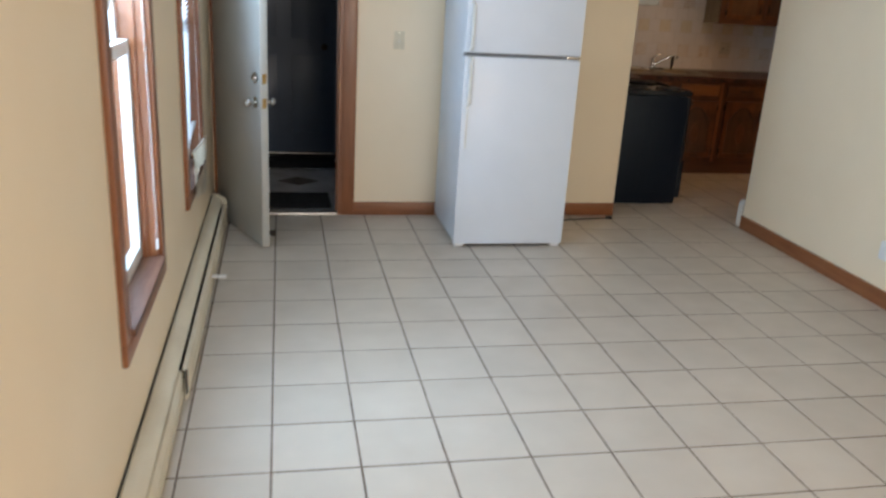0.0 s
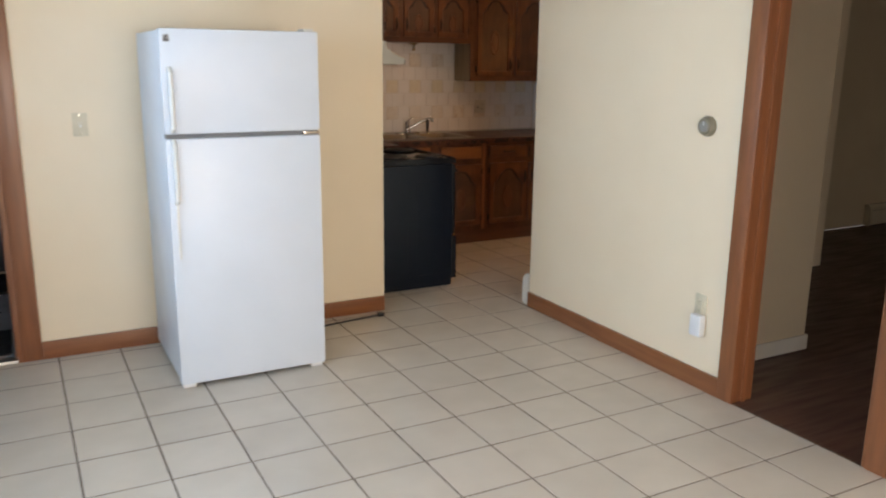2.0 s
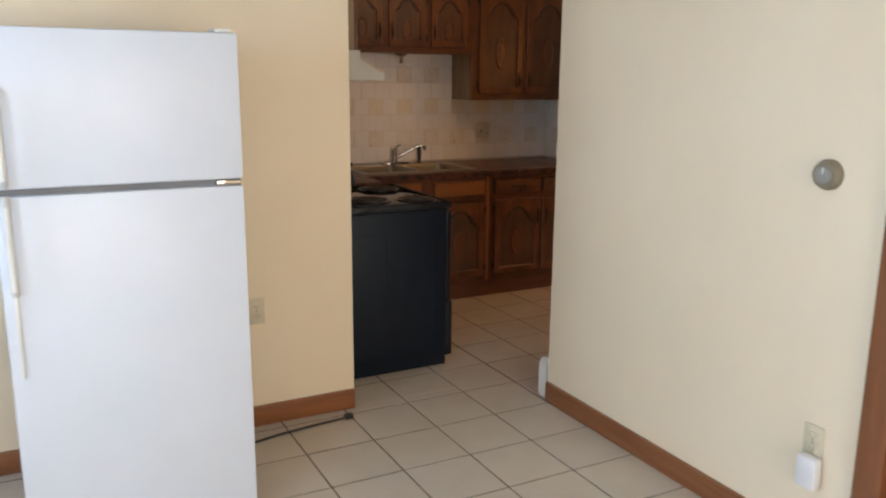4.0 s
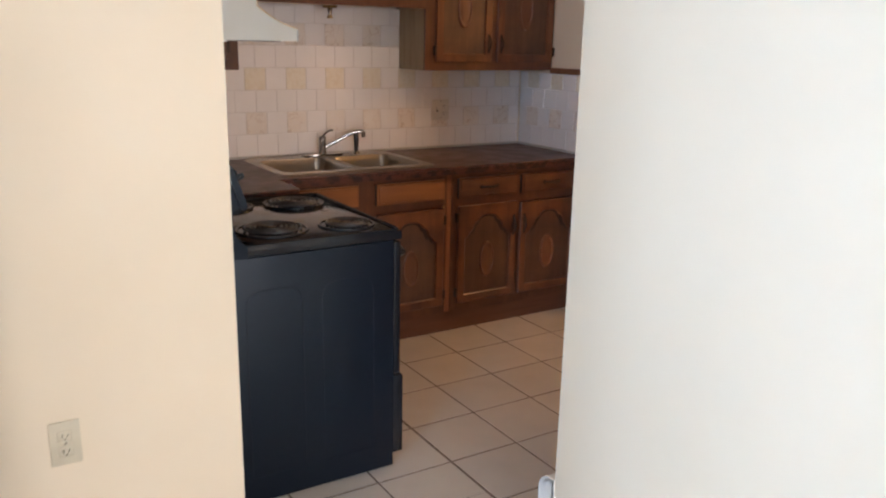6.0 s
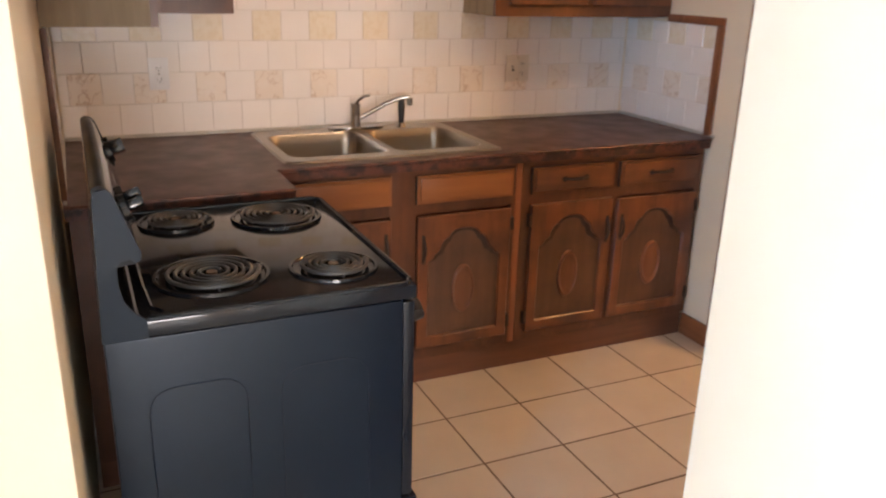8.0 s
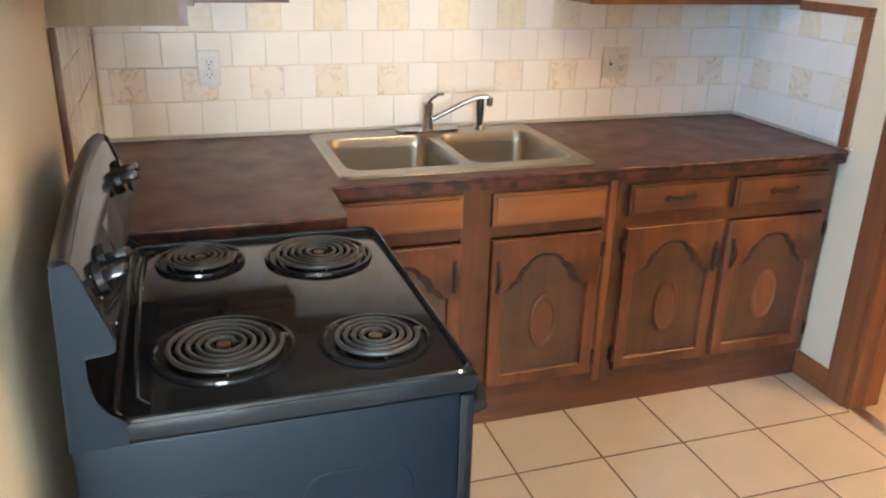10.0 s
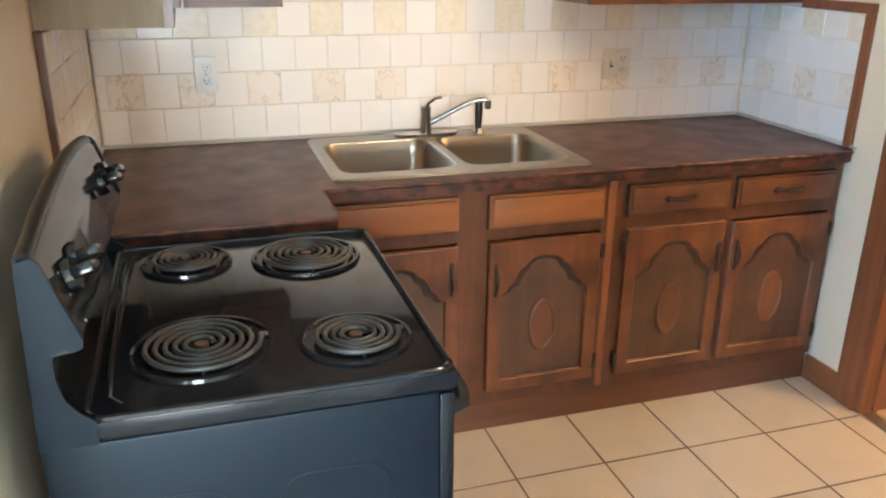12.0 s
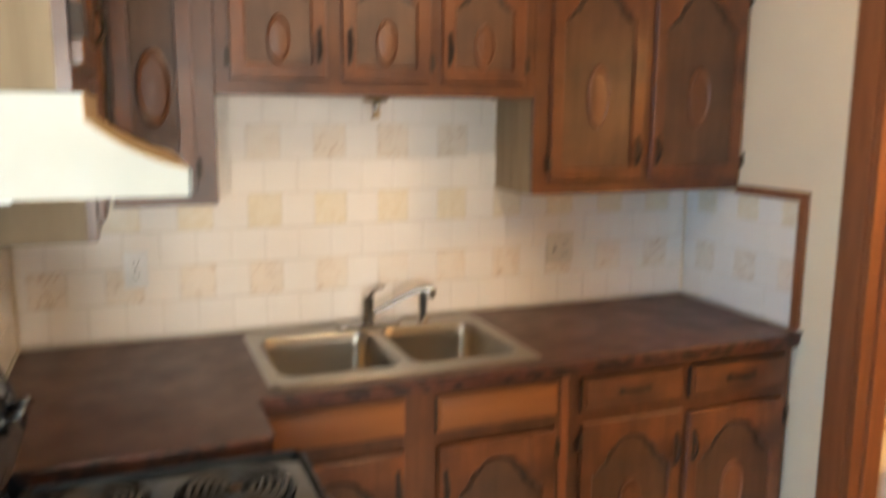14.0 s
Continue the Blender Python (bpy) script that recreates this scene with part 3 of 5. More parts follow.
wh = heater("baseboard_heater", pose(WEST, -7.4, 0, 0, 0, 90), 7.16, CREAM_P, "long cream baseboard heater below the windows with a loose dented cover", 0.096, ((0.01, 4.78, 0.018), (4.785, 7.15, 0.0)))
part("bent_corner", boxes((4.772, -0.094, 0.05, 4.786, -0.085, 0.15), bevel=0.003), SEAM, wh)
part("damper_plate", boxes((5.0, -0.052, 0.186, 6.0, -0.046, 0.192), bevel=0.001), WHITE_P, wh)
part("damper_lever", boxes((5.925, -0.165, 0.088, 5.96, -0.066, 0.096), bevel=0.002), PLASTIC, wh, "white lever sticking out")
heater("baseboard_heater", pose(PX + 1.585, NE, 0, 0, 0, 180), 1.59, WHITE_P, "short white baseboard heater round the partition's end")
heater("baseboard_heater", pose(5.40, 0.46, 0, 0, 0, 0), 1.6, CREAM_P, "cream baseboard heater in the dim side room")


# ---- refrigerator ----
fr = thing("refrigerator", (-1.005, -0.40, 0), "white top-freezer refrigerator standing against the cream wall", "refrigerator")
hw = 0.362
part("body", boxes((-hw + 0.004, -0.26, 0.03, hw - 0.004, 0.36, 1.665), bevel=0.008), WHITE, fr)
part("gasket", boxes((-hw + 0.012, -0.275, 0.06, hw - 0.012, -0.259, 1.655)), SEAM, fr)
fz = part("freezer_door", boxes((-hw, -0.34, 1.212, hw, -0.274, 1.672), bevel=0.012), WHITE, fr)
fd = part("fridge_door", boxes((-hw, -0.34, 0.021, hw, -0.274, 1.192), bevel=0.012), WHITE, fr)
part("door_gap_trim", boxes((-hw + 0.01, -0.322, 1.19, hw - 0.01, -0.276, 1.214)), material("grey_gap", (0.16, 0.165, 0.17), 0.5), fr)


def handle(z0, z1, parent, wide, deep):
    bm = bmesh.new()
    pts = [(-hw + 0.035, -0.335, z0), (-hw + 0.035, -0.335 - deep, z0 + 0.02), (-hw + 0.035, -0.338 - deep, (z0 + z1) / 2), (-hw + 0.035, -0.335 - deep, z1 - 0.02), (-hw + 0.035, -0.335, z1)]
    tube(bm, pts, wide, 10)
    part("handle", bm, WHITE_OLD, parent, "yellowed white handle")


handle(1.225, 1.50, fz, 0.012, 0.035)
handle(0.90, 1.185, fd, 0.012, 0.035)
part("handle_trim", boxes((-hw + 0.03, -0.346, 0.64, -hw + 0.04, -0.339, 0.90), bevel=0.002), WHITE_OLD, fd)
part("badge", boxes((-hw + 0.018, -0.3425, 1.615, -hw + 0.043, -0.339, 1.645)), material("dark_badge", (0.05, 0.05, 0.055), 0.35, other=(0.3, 0.3, 0.3), scale=70, sharp=(0.5, 0.55)), fz, "small dark badge")
part("hinge_cover", boxes((hw - 0.09, -0.345, 1.194, hw - 0.01, -0.28, 1.21), bevel=0.003), CHROME, fr, "pale metal hinge")
part("top_hinge", boxes((hw - 0.07, -0.33, 1.672, hw - 0.02, -0.24, 1.684), bevel=0.003), WHITE_OLD, fr)
part("grille", boxes((-hw + 0.085, -0.30, 0.008, hw - 0.085, -0.285, 0.0205)), SEAM, fr)
for x0 in (-hw + 0.012, hw - 0.072):
    part("foot", boxes((x0, -0.322, 0.0, x0 + 0.06, -0.25, 0.0205), bevel=0.004), PLASTIC, fr)
for x0 in (-hw + 0.04, hw - 0.08):
    part("rear_roller", rod(bmesh.new(), (x0, 0.3, 0.016), (x0 + 0.04, 0.3, 0.016), 0.016), SEAM, fr)

cord = thing("power_cord", (-0.30, -0.09, 0), "dark unplugged power cord lying on the floor by the refrigerator", "power cord")
part("cable", tube(bmesh.new(), [(-0.36, -0.02, 0.006), (-0.31, -0.09, 0.006), (-0.24, -0.085, 0.006), (-0.1, -0.05, 0.006), (0.08, -0.025, 0.006), (0.235, -0.015, 0.008)], 0.0055, 8), BLACK_P, cord)
part("plug", boxes((0.225, -0.03, 0.0, 0.265, 0.0, 0.024), bevel=0.005), BLACK_P, cord)


# ---- kitchen cabinets ----
def hole_frame(bm, w, h, hole, depth):
    """A board in x and z, its front at y = -depth, with an opening whose outline (star-shaped about the middle) is given."""
    c = Vector((w / 2, h / 2))
    pts = [Vector(p) - c for p in hole]
    angles = sorted({round(math.atan2(p.y, p.x), 5) for p in pts} | {round(math.atan2(sy * h, sx * w), 5) for sx in (1, -1) for sy in (1, -1)})
    rings = []
    for a in angles:
        dx, dz = math.cos(a), math.sin(a)
        r_out = min(w / 2 / abs(dx) if abs(dx) > 1e-6 else 9, h / 2 / abs(dz) if abs(dz) > 1e-6 else 9)
        best = None
        for i in range(len(pts)):
            p, q = pts[i], pts[(i + 1) % len(pts)]
            e = q - p
            den = dx * e.y - dz * e.x
            if abs(den) < 1e-9:
                continue
            s = (p.x * e.y - p.y * e.x) / den
            u = (p.x * dz - p.y * dx) / den
            if s > 0 and -1e-4 <= u <= 1 + 1e-4:
                best = s if best is None else max(best, s)
        r_in = best or 0.5 * r_out
        o, i_ = c + r_out * Vector((dx, dz)), c + r_in * Vector((dx, dz))
        b_ = c + (r_in + 0.006) * Vector((dx, dz))
        rings.append([bm.verts.new((o.x, 0, o.y)), bm.verts.new((o.x, -depth + 0.003, o.y)), bm.verts.new((c.x + (o.x - c.x) * 0.985, -depth, c.y + (o.y - c.y) * 0.99)),
                      bm.verts.new((b_.x, -depth, b_.y)), bm.verts.new((i_.x, -depth + 0.005, i_.y)), bm.verts.new((i_.x, 0, i_.y))])
    n = len(rings)
    for k in range(n):
        a, b = rings[k], rings[(k + 1) % n]
        for j in range(6):
            bm.faces.new((a[j], a[(j + 1) % 6], b[(j + 1) % 6], b[j]))
    return bm


def arch_outline(w, h, rail, plain=False):
    """The inner outline of a door frame: straight sides, stepped shoulders and a pointed arch."""
    x0, x1, z0, z1 = rail, w - rail, rail, h - rail - 0.014
    if plain:
        return [(x0, z0), (x1, z0), (x1, z1), (x0, z1)]
    mid, half = w / 2, w / 2 - rail
    s = min(0.24 * h, 0.80 * half)
    zs = z1 - s
    steps = ((0.0, 0.0), (0.09, 0.03), (0.15, 0.10), (0.18, 0.21), (0.27, 0.27), (0.33, 0.36), (0.36, 0.50), (0.42, 0.64), (0.50, 0.72), (0.57, 0.75), (0.62, 0.86), (0.72, 0.95), (0.85, 0.99))
    right = [(x1 - u * half, zs + v * s) for u, v in steps] + [(mid, z1)]
    left = [(w - x, z) for x, z in right[-2::-1]]
    return [(x0, z0), (x1, z0)] + right + left


def oval(bm, cx, cz, rx, rz, y0, height, n=28):
    """A raised lens-shaped carving: a rounded rim and a shallow dome."""
    rows = [(1.0, 0.0), (0.97, 0.75), (0.88, 1.0), (0.76, 0.45), (0.60, 0.55), (0.3, 0.75)]
    rings = [[bm.verts.new((cx + rx * f * math.sin(u), y0 - height * g, cz + rz * f * math.cos(u))) for u in (2 * math.pi * k / n for k in range(n))] for f, g in rows]
    for a, b in zip(rings, rings[1:]):
        for k in range(n):
            bm.faces.new((a[k], a[(k + 1) % n], b[(k + 1) % n], b[k]))
    bm.faces.new(rings[-1])
    return bm


def pull(bm, x, z, length, y, level=False):
    """An antique bail pull with a twisted grip."""
    n = 9
    pts = []
    for k in range(n):
        u = k / (n - 1) - 0.5
        off = y - 0.006 - 0.016 * math.cos(u * math.pi)
        pts.append((x + u * length, off, z) if level else (x, off, z + u * length))
    tube(bm, pts, 0.0050, 8)
    e = length / 2 + 0.014
    if level:
        box(bm, x - e, y - 0.0022, z - 0.0035, x + e, y, z + 0.0035, 0.001)
    else:
        box(bm, x - 0.006, y - 0.0022, z - e, x + 0.006, y, z + e, 0.001)
    for s in (-0.5, 0.5):
        c = (x + s * length, y - 0.003, z) if level else (x, y - 0.003, z + s * length)
        box(bm, c[0] - 0.0065, y - 0.005, c[2] - 0.011, c[0] + 0.0065, y - 0.001, c[2] + 0.011, 0.0015)
    for s in (-0.12, 0.0, 0.12):
        c = (x + s * length, y - 0.022, z) if level else (x, y - 0.022, z + s * length)
        ball(bm, c, 0.0062, seg=8)
    return bm


def arch_moulding(w, h, rail):
    """The sloping dark band under the arch, widest at its shoulders: shade and grime put in as colour."""
    bm = bmesh.new()
    pts = arch_outline(w, h, rail)[2:]
    c = Vector((w / 2, pts[0][1] - 0.04))
    n = len(pts)
    rows = []
    for k, p in enumerate(pts):
        p = Vector(p)
        u = abs(2 * k / (n - 1) - 1)
        width = 0.010 + 0.012 * math.sin(math.pi * min(1.0, u)) ** 2
        q = p + (c - p).normalized() * width
        o = p - (c - p).normalized() * 0.004
        rows.append([bm.verts.new((o.x, -0.003, o.y)), bm.verts.new((o.x, -0.0125, o.y)), bm.verts.new((q.x, -0.0082, q.y)), bm.verts.new((q.x, -0.003, q.y))])
    for a, b in zip(rows, rows[1:]):
        for j in range(4):
            bm.faces.new((a[j], a[(j + 1) % 4], b[(j + 1) % 4], b[j]))
    bm.faces.new(rows[0])
    bm.faces.new(rows[-1][::-1])
    return bm


def cabinet_door(parent, x0, z0, w, h, y, hinge, pull_z, oval_z=None, pull_len=0.085, oval_mat=None):
    """Arched frame, recessed panel, carved oval, pull and two hinges; its back lies on y."""
    dth = 0.018
    door = part("door", hole_frame(bmesh.new(), w, h, arch_outline(w, h, 0.045), dth), CAB_Z, parent)
    door.location = (x0, y, z0)
    part("panel", boxes((0.04, -0.007, 0.04, w - 0.04, -0.002, h - 0.04)), CAB_P, door, "dull brown recessed panel")
    part("carved_oval", oval(bmesh.new(), w / 2, oval_z if oval_z else h * 0.425, w * (0.22 if w < 0.25 else 0.125), min(0.105, h * 0.19) if h < 0.6 else 0.108, -0.0065, 0.010), oval_mat or CAB_O, door, "orange worn carving" if oval_mat else "")
    part("arch_moulding", arch_moulding(w, h, 0.045), CAB_SHADE, door, "dark band of painted shade and grime")
    px = 0.022 if hinge == "right" else w - 0.022
    part("handle", pull(bmesh.new(), px, pull_z, pull_len, -dth), IRON, door, "dark antique pull")
    hx = w + 0.006 if hinge == "right" else -0.006
    for z in (0.06, h - 0.06):
        part("hinge", boxes((hx - 0.007, -dth - 0.003, z - 0.025, hx + 0.007, -0.0005, z + 0.025), bevel=0.002), IRON, door)
    return door


def drawer_front(parent, x0, z0, w, h, y, with_pull, mat=None):
    bm = bmesh.new()
    box(bm, 0, -0.012, 0, w, 0, h)
    box(bm, 0.012, -0.019, 0.010, w - 0.012, -0.012, h - 0.010, 0.004)
    f = part("drawer_front", bm, mat or CAB_X, parent)
    f.location = (x0, y, z0)
    part("dark_edge", boxes((-0.0045, -0.0145, 0.0, -0.0002, -0.001, h - 0.002), bevel=0.001), IRON, f, "dark strip along the left edge")
    if with_pull:
        part("handle", pull(bmesh.new(), w / 2, h / 2, 0.10, -0.019, True), IRON, f, "dark antique pull")
    return f


FY = 1.43  # front of the base cabinets' face frame
sink_base = thing("base_cabinet", (0.648, FY, 0), "red-brown wooden sink base cabinet with arched doors", "cabinet", "base cabinets")
panels(((0.0, 0.022, 0.1, 0.95, 0.03, 0.70), (0.0, 0.022, 0.1, 0.018, 0.63, 0.87), (0.934, 0.022, 0.1, 0.95, 0.63, 0.87), (0.018, 0.03, 0.1, 0.934, 0.63, 0.118)), CAB_F, sink_base)
part("face_frame", boxes((0.0, 0.0, 0.12, 0.03, 0.021, 0.87), (0.415, 0.0, 0.12, 0.515, 0.021, 0.87), (0.905, 0.0, 0.12, 0.9235, 0.021, 0.87),
                         (0.03, 0.001, 0.70, 0.415, 0.021, 0.745), (0.515, 0.001, 0.70, 0.905, 0.021, 0.745), (0.03, 0.001, 0.12, 0.415, 0.021, 0.17), (0.515, 0.001, 0.12, 0.905, 0.021, 0.17),
                         (0.03, 0.001, 0.84, 0.415, 0.021, 0.87), (0.515, 0.001, 0.84, 0.905, 0.021, 0.87)), CAB_F, sink_base)
part("stile", boxes((0.924, -0.003, 0.12, 0.951, 0.021, 0.87), bevel=0.002), CAB_S, sink_base, "lighter orange stile")
part("toe_board", boxes((0.0, 0.024, 0.0, 1.838, 0.042, 0.118)), TOE, sink_base)
drawer_front(sink_base, 0.025, 0.742, 0.392, 0.106, 0, False, CAB_L)
drawer_front(sink_base, 0.515, 0.738, 0.392, 0.106, 0, False, CAB_L)
cabinet_door(sink_base, 0.025, 0.165, 0.39, 0.525, 0, "left", 0.42)
cabinet_door(sink_base, 0.518, 0.165, 0.385, 0.525, 0, "right", 0.40)

drawer_base = thing("base_cabinet", (1.60, FY, 0), "red-brown wooden base cabinet with two drawers and two arched doors", "cabinet", "base cabinets")
panels(((0.002, 0.022, 0.1, 0.018, 0.63, 0.87), (0.858, 0.022, 0.1, 0.876, 0.63, 0.87), (0.018, 0.022, 0.1, 0.858, 0.63, 0.118), (0.018, 0.61, 0.118, 0.858, 0.63, 0.87), (0.018, 0.022, 0.118, 0.858, 0.026, 0.87)), CAB_F, drawer_base)
part("face_frame", boxes((0.002, 0.0, 0.12, 0.045, 0.021, 0.87), (0.42, 0.0, 0.12, 0.448, 0.021, 0.87), (0.845, 0.0, 0.12, 0.876, 0.021, 0.87),
                         (0.045, 0.001, 0.69, 0.42, 0.021, 0.735), (0.448, 0.001, 0.69, 0.845, 0.021, 0.735), (0.045, 0.001, 0.12, 0.42, 0.021, 0.165), (0.448, 0.001, 0.12, 0.845, 0.021, 0.165),
                         (0.045, 0.001, 0.84, 0.42, 0.021, 0.87), (0.448, 0.001, 0.84, 0.845, 0.021, 0.87)), CAB_F, drawer_base)
for x0 in (0.01, 0.846):
    part("plinth", boxes((x0, 0.044, 0.0, x0 + 0.02, 0.6, 0.1)), TOE, drawer_base)
drawer_front(drawer_base, 0.042, 0.735, 0.375, 0.106, 0, True)
drawer_front(drawer_base, 0.45, 0.732, 0.40, 0.106, 0, True)
cabinet_door(drawer_base, 0.042, 0.162, 0.378, 0.53, 0, "left", 0.40)
cabinet_door(drawer_base, 0.448, 0.162, 0.40, 0.52, 0, "right", 0.40, oval_mat=CAB_R)

corner_base = thing("base_cabinet", (0.03, 1.16, 0), "red-brown wooden corner base cabinet beside the stove", "cabinet", "base cabinets")
panels(((0.0, 0.0, 0.1, 0.595, 0.018, 0.87), (0.595, 0.0, 0.1, 0.613, 0.29, 0.87), (0.0, 0.018, 0.1, 0.018, 0.88, 0.87), (0.018, 0.018, 0.1, 0.595, 0.86, 0.118)), CAB_F, corner_base)
part("toe_board", boxes((0.0, 0.02, 0.0, 0.57, 0.04, 0.1), (0.552, 0.04, 0.0, 0.57, 0.3, 0.1)), TOE, corner_base)

# worktop in an L, with the cut-out for the sink
CT = 0.91
SX0, SX1, SY0, SY1 = 0.732, 1.482, 1.515, 1.928
ct = thing("worktop", (K_W, K_N, CT), "dark red-brown mottled laminate worktop in an L shape", "worktop")
ox, oy = K_W, K_N
bm = bmesh.new()
outline = [(0.002, -0.002), (K_E - ox - 0.002, -0.002), (K_E - ox - 0.002, 1.424 - oy), (K_E - ox - 0.022, 1.399 - oy), (K_E - ox - 0.04, 1.396 - oy), (0.648 - ox, 1.396 - oy), (0.648 - ox, 1.142 - oy), (0.002, 1.142 - oy)]
cut = [(SX0 - ox, SY0 - oy), (SX1 - ox, SY0 - oy), (SX1 - ox, SY1 - oy), (SX0 - ox, SY1 - oy)]
edges = []
for loop in (outline, cut):
    vs = [bm.verts.new((x, y, -0.04)) for x, y in loop]
    edges += [bm.edges.new((vs[k - 1], vs[k])) for k in range(len(vs))]
made = bmesh.ops.triangle_fill(bm, use_beauty=True, edges=edges)
up = bmesh.ops.extrude_face_region(bm, geom=[f for f in bm.faces])
bmesh.ops.translate(bm, vec=(0, 0, 0.04), verts=[v for v in up["geom"] if isinstance(v, bmesh.types.BMVert)])
part("slab", bm, COUNTER, ct)
bm = bmesh.new()
tube(bm, [(0.648 - ox, 1.392 - oy, -0.006), (K_E - ox - 0.03, 1.392 - oy, -0.006)], 0.0065, 10)
tube(bm, [(0.004, 1.142 - oy, -0.006), (0.646 - ox, 1.142 - oy, -0.006), (0.652 - ox, 1.15 - oy, -0.006), (0.652 - ox, 1.39 - oy, -0.006)], 0.0065, 10)
part("edge_band", boxes((0.655 - ox, 1.3925 - oy, -0.041, K_E - ox - 0.038, 1.3958 - oy, -0.007), (0.002, 1.139 - oy, -0.041, 0.651 - ox, 1.1418 - oy, -0.007), (0.6482 - ox, 1.1418 - oy, -0.041, 0.651 - ox, 1.3955 - oy, -0.007)), COUNTER_E, ct, "worn dark mottled edge band")
part("rounded_edge", bm, COUNTER_E, ct, "worn dark mottled front edge")
part("back_strip", boxes((0.004, -0.014, 0.0, K_E - ox - 0.004, -0.003, 0.011), (K_E - ox - 0.014, 1.40 - oy, 0.0, K_E - ox - 0.003, -0.014, 0.011), (0.003, 1.16 - oy, 0.0, 0.014, -0.014, 0.011), bevel=0.003), material("grey_caulk", (0.50, 0.47, 0.41), 0.7), ct, "grey caulk strip")


# sink
def rounded(x0, y0, x1, y1, r, n=6):
    out = []
    for cx, cy, a in ((x1 - r, y1 - r, 0), (x0 + r, y1 - r, 90), (x0 + r, y0 + r, 180), (x1 - r, y0 + r, 270)):
        out += [(cx + r * math.cos(radians(a + 90 * k / n)), cy + r * math.sin(radians(a + 90 * k / n))) for k in range(n + 1)]
    return out


sink = thing("sink", (1.115, 1.73, CT), "stainless steel double-bowl drop-in kitchen sink", "sink")


def bowl(x0, y0, x1, y1):
    bm = bmesh.new()
    loops = []
    for inset, r, z in ((-0.012, 0.062, 0.0075), (-0.004, 0.056, 0.0065), (0.0, 0.052, 0.001), (0.006, 0.05, -0.03), (0.012, 0.05, -0.15), (0.026, 0.05, -0.176), (0.055, 0.05, -0.186)):
        loops.append([bm.verts.new((x, y, z)) for x, y in rounded(x0 + inset, y0 + inset, x1 - inset, y1 - inset, r)])
    for a, b in zip(loops, loops[1:]):
        n = len(a)
        for k in range(n):
            bm.faces.new((a[k], a[(k + 1) % n], b[(k + 1) % n], b[k]))
    bm.faces.new(loops[-1])
    b = part("bowl", bm, STEEL, sink)
    cx, cy = (x0 + x1) / 2, (y0 + y1) / 2
    part("drain", rod(rod(bmesh.new(), (cx, cy, -0.186), (cx, cy, -0.183), 0.045, 0.04, 24), (cx, cy, -0.183), (cx, cy, -0.182), 0.025, seg=20), CHROME, b)
    return rounded(x0 - 0.012, y0 - 0.012, x1 + 0.012, y1 + 0.012, 0.062)


B1, B2 = (-0.378, -0.210, -0.018, 0.192), (0.018, -0.210, 0.362, 0.192)
outl = [bowl(*B1), bowl(*B2)]
bm = bmesh.new()
outer = rounded(-0.42, -0.283, 0.41, 0.30, 0.03)
vo = [bm.verts.new((x, y, 0.0075)) for x, y in rounded(-0.412, -0.275, 0.402, 0.292, 0.026)]
ve = [bm.verts.new((x, y, 0.0005)) for x, y in outer]
n = len(vo)
for k in range(n):
    bm.faces.new((vo[k], vo[(k + 1) % n], ve[(k + 1) % n], ve[k]))
edges = [bm.edges.get((vo[k], vo[(k + 1) % n])) for k in range(n)]
for o in outl:
    vs = [bm.verts.new((x, y, 0.0075)) for x, y in o]
    edges += [bm.edges.new((vs[k], vs[(k + 1) % len(vs)])) for k in range(len(vs))]
bmesh.ops.triangle_fill(bm, use_beauty=True, edges=edges)
part("deck", bm, STEEL, sink)

fa = thing("faucet", (1.115, 1.965, CT + 0.0075), "chrome single-lever kitchen faucet with a swung-out spout", "faucet")
bm = bmesh.new()
prism(bm, rounded(-0.115, -0.028, 0.115, 0.028, 0.02, 4), "z", 0, 0.012)
part("deck_plate", bm, CHROME, fa)
part("body", rod(rod(bmesh.new(), (0, 0, 0.012), (0, 0, 0.055), 0.021, 0.02, 24), (0, 0, 0.055), (0, 0, 0.105), 0.018, 0.02, 24), CHROME, fa)
bm = tube(bmesh.new(), [(0.0, 0.0, 0.1), (0.012, -0.004, 0.118), (0.035, -0.01, 0.135), (0.055, -0.012, 0.137)], 0.006, 8)
part("lever", bm, CHROME, fa)
bm = tube(bmesh.new(), [(0.012, -0.005, 0.045), (0.06, -0.02, 0.072), (0.12, -0.04, 0.108), (0.165, -0.055, 0.128), (0.195, -0.066, 0.132), (0.208, -0.07, 0.126)], 0.0095, 10)
rod(bm, (0.208, -0.07, 0.13), (0.208, -0.07, 0.10), 0.013, 0.011, 16)
part("spout", bm, CHROME, fa)
sp = thing("sink_sprayer", (1.315, 1.965, CT + 0.0075), "black pull-out sink sprayer in a chrome collar", "sprayer")
part("collar", rod(bmesh.new(), (0, 0, 0), (0, 0, 0.018), 0.022, 0.015, 20), CHROME, sp)
part("handle", rod(rod(bmesh.new(), (0, 0, 0.018), (0, 0, 0.085), 0.011, 0.015, 16), (0, 0, 0.085), (0, 0, 0.12), 0.015, 0.012, 16), BLACK_P, sp)

# wall cabinets
UY = 1.77


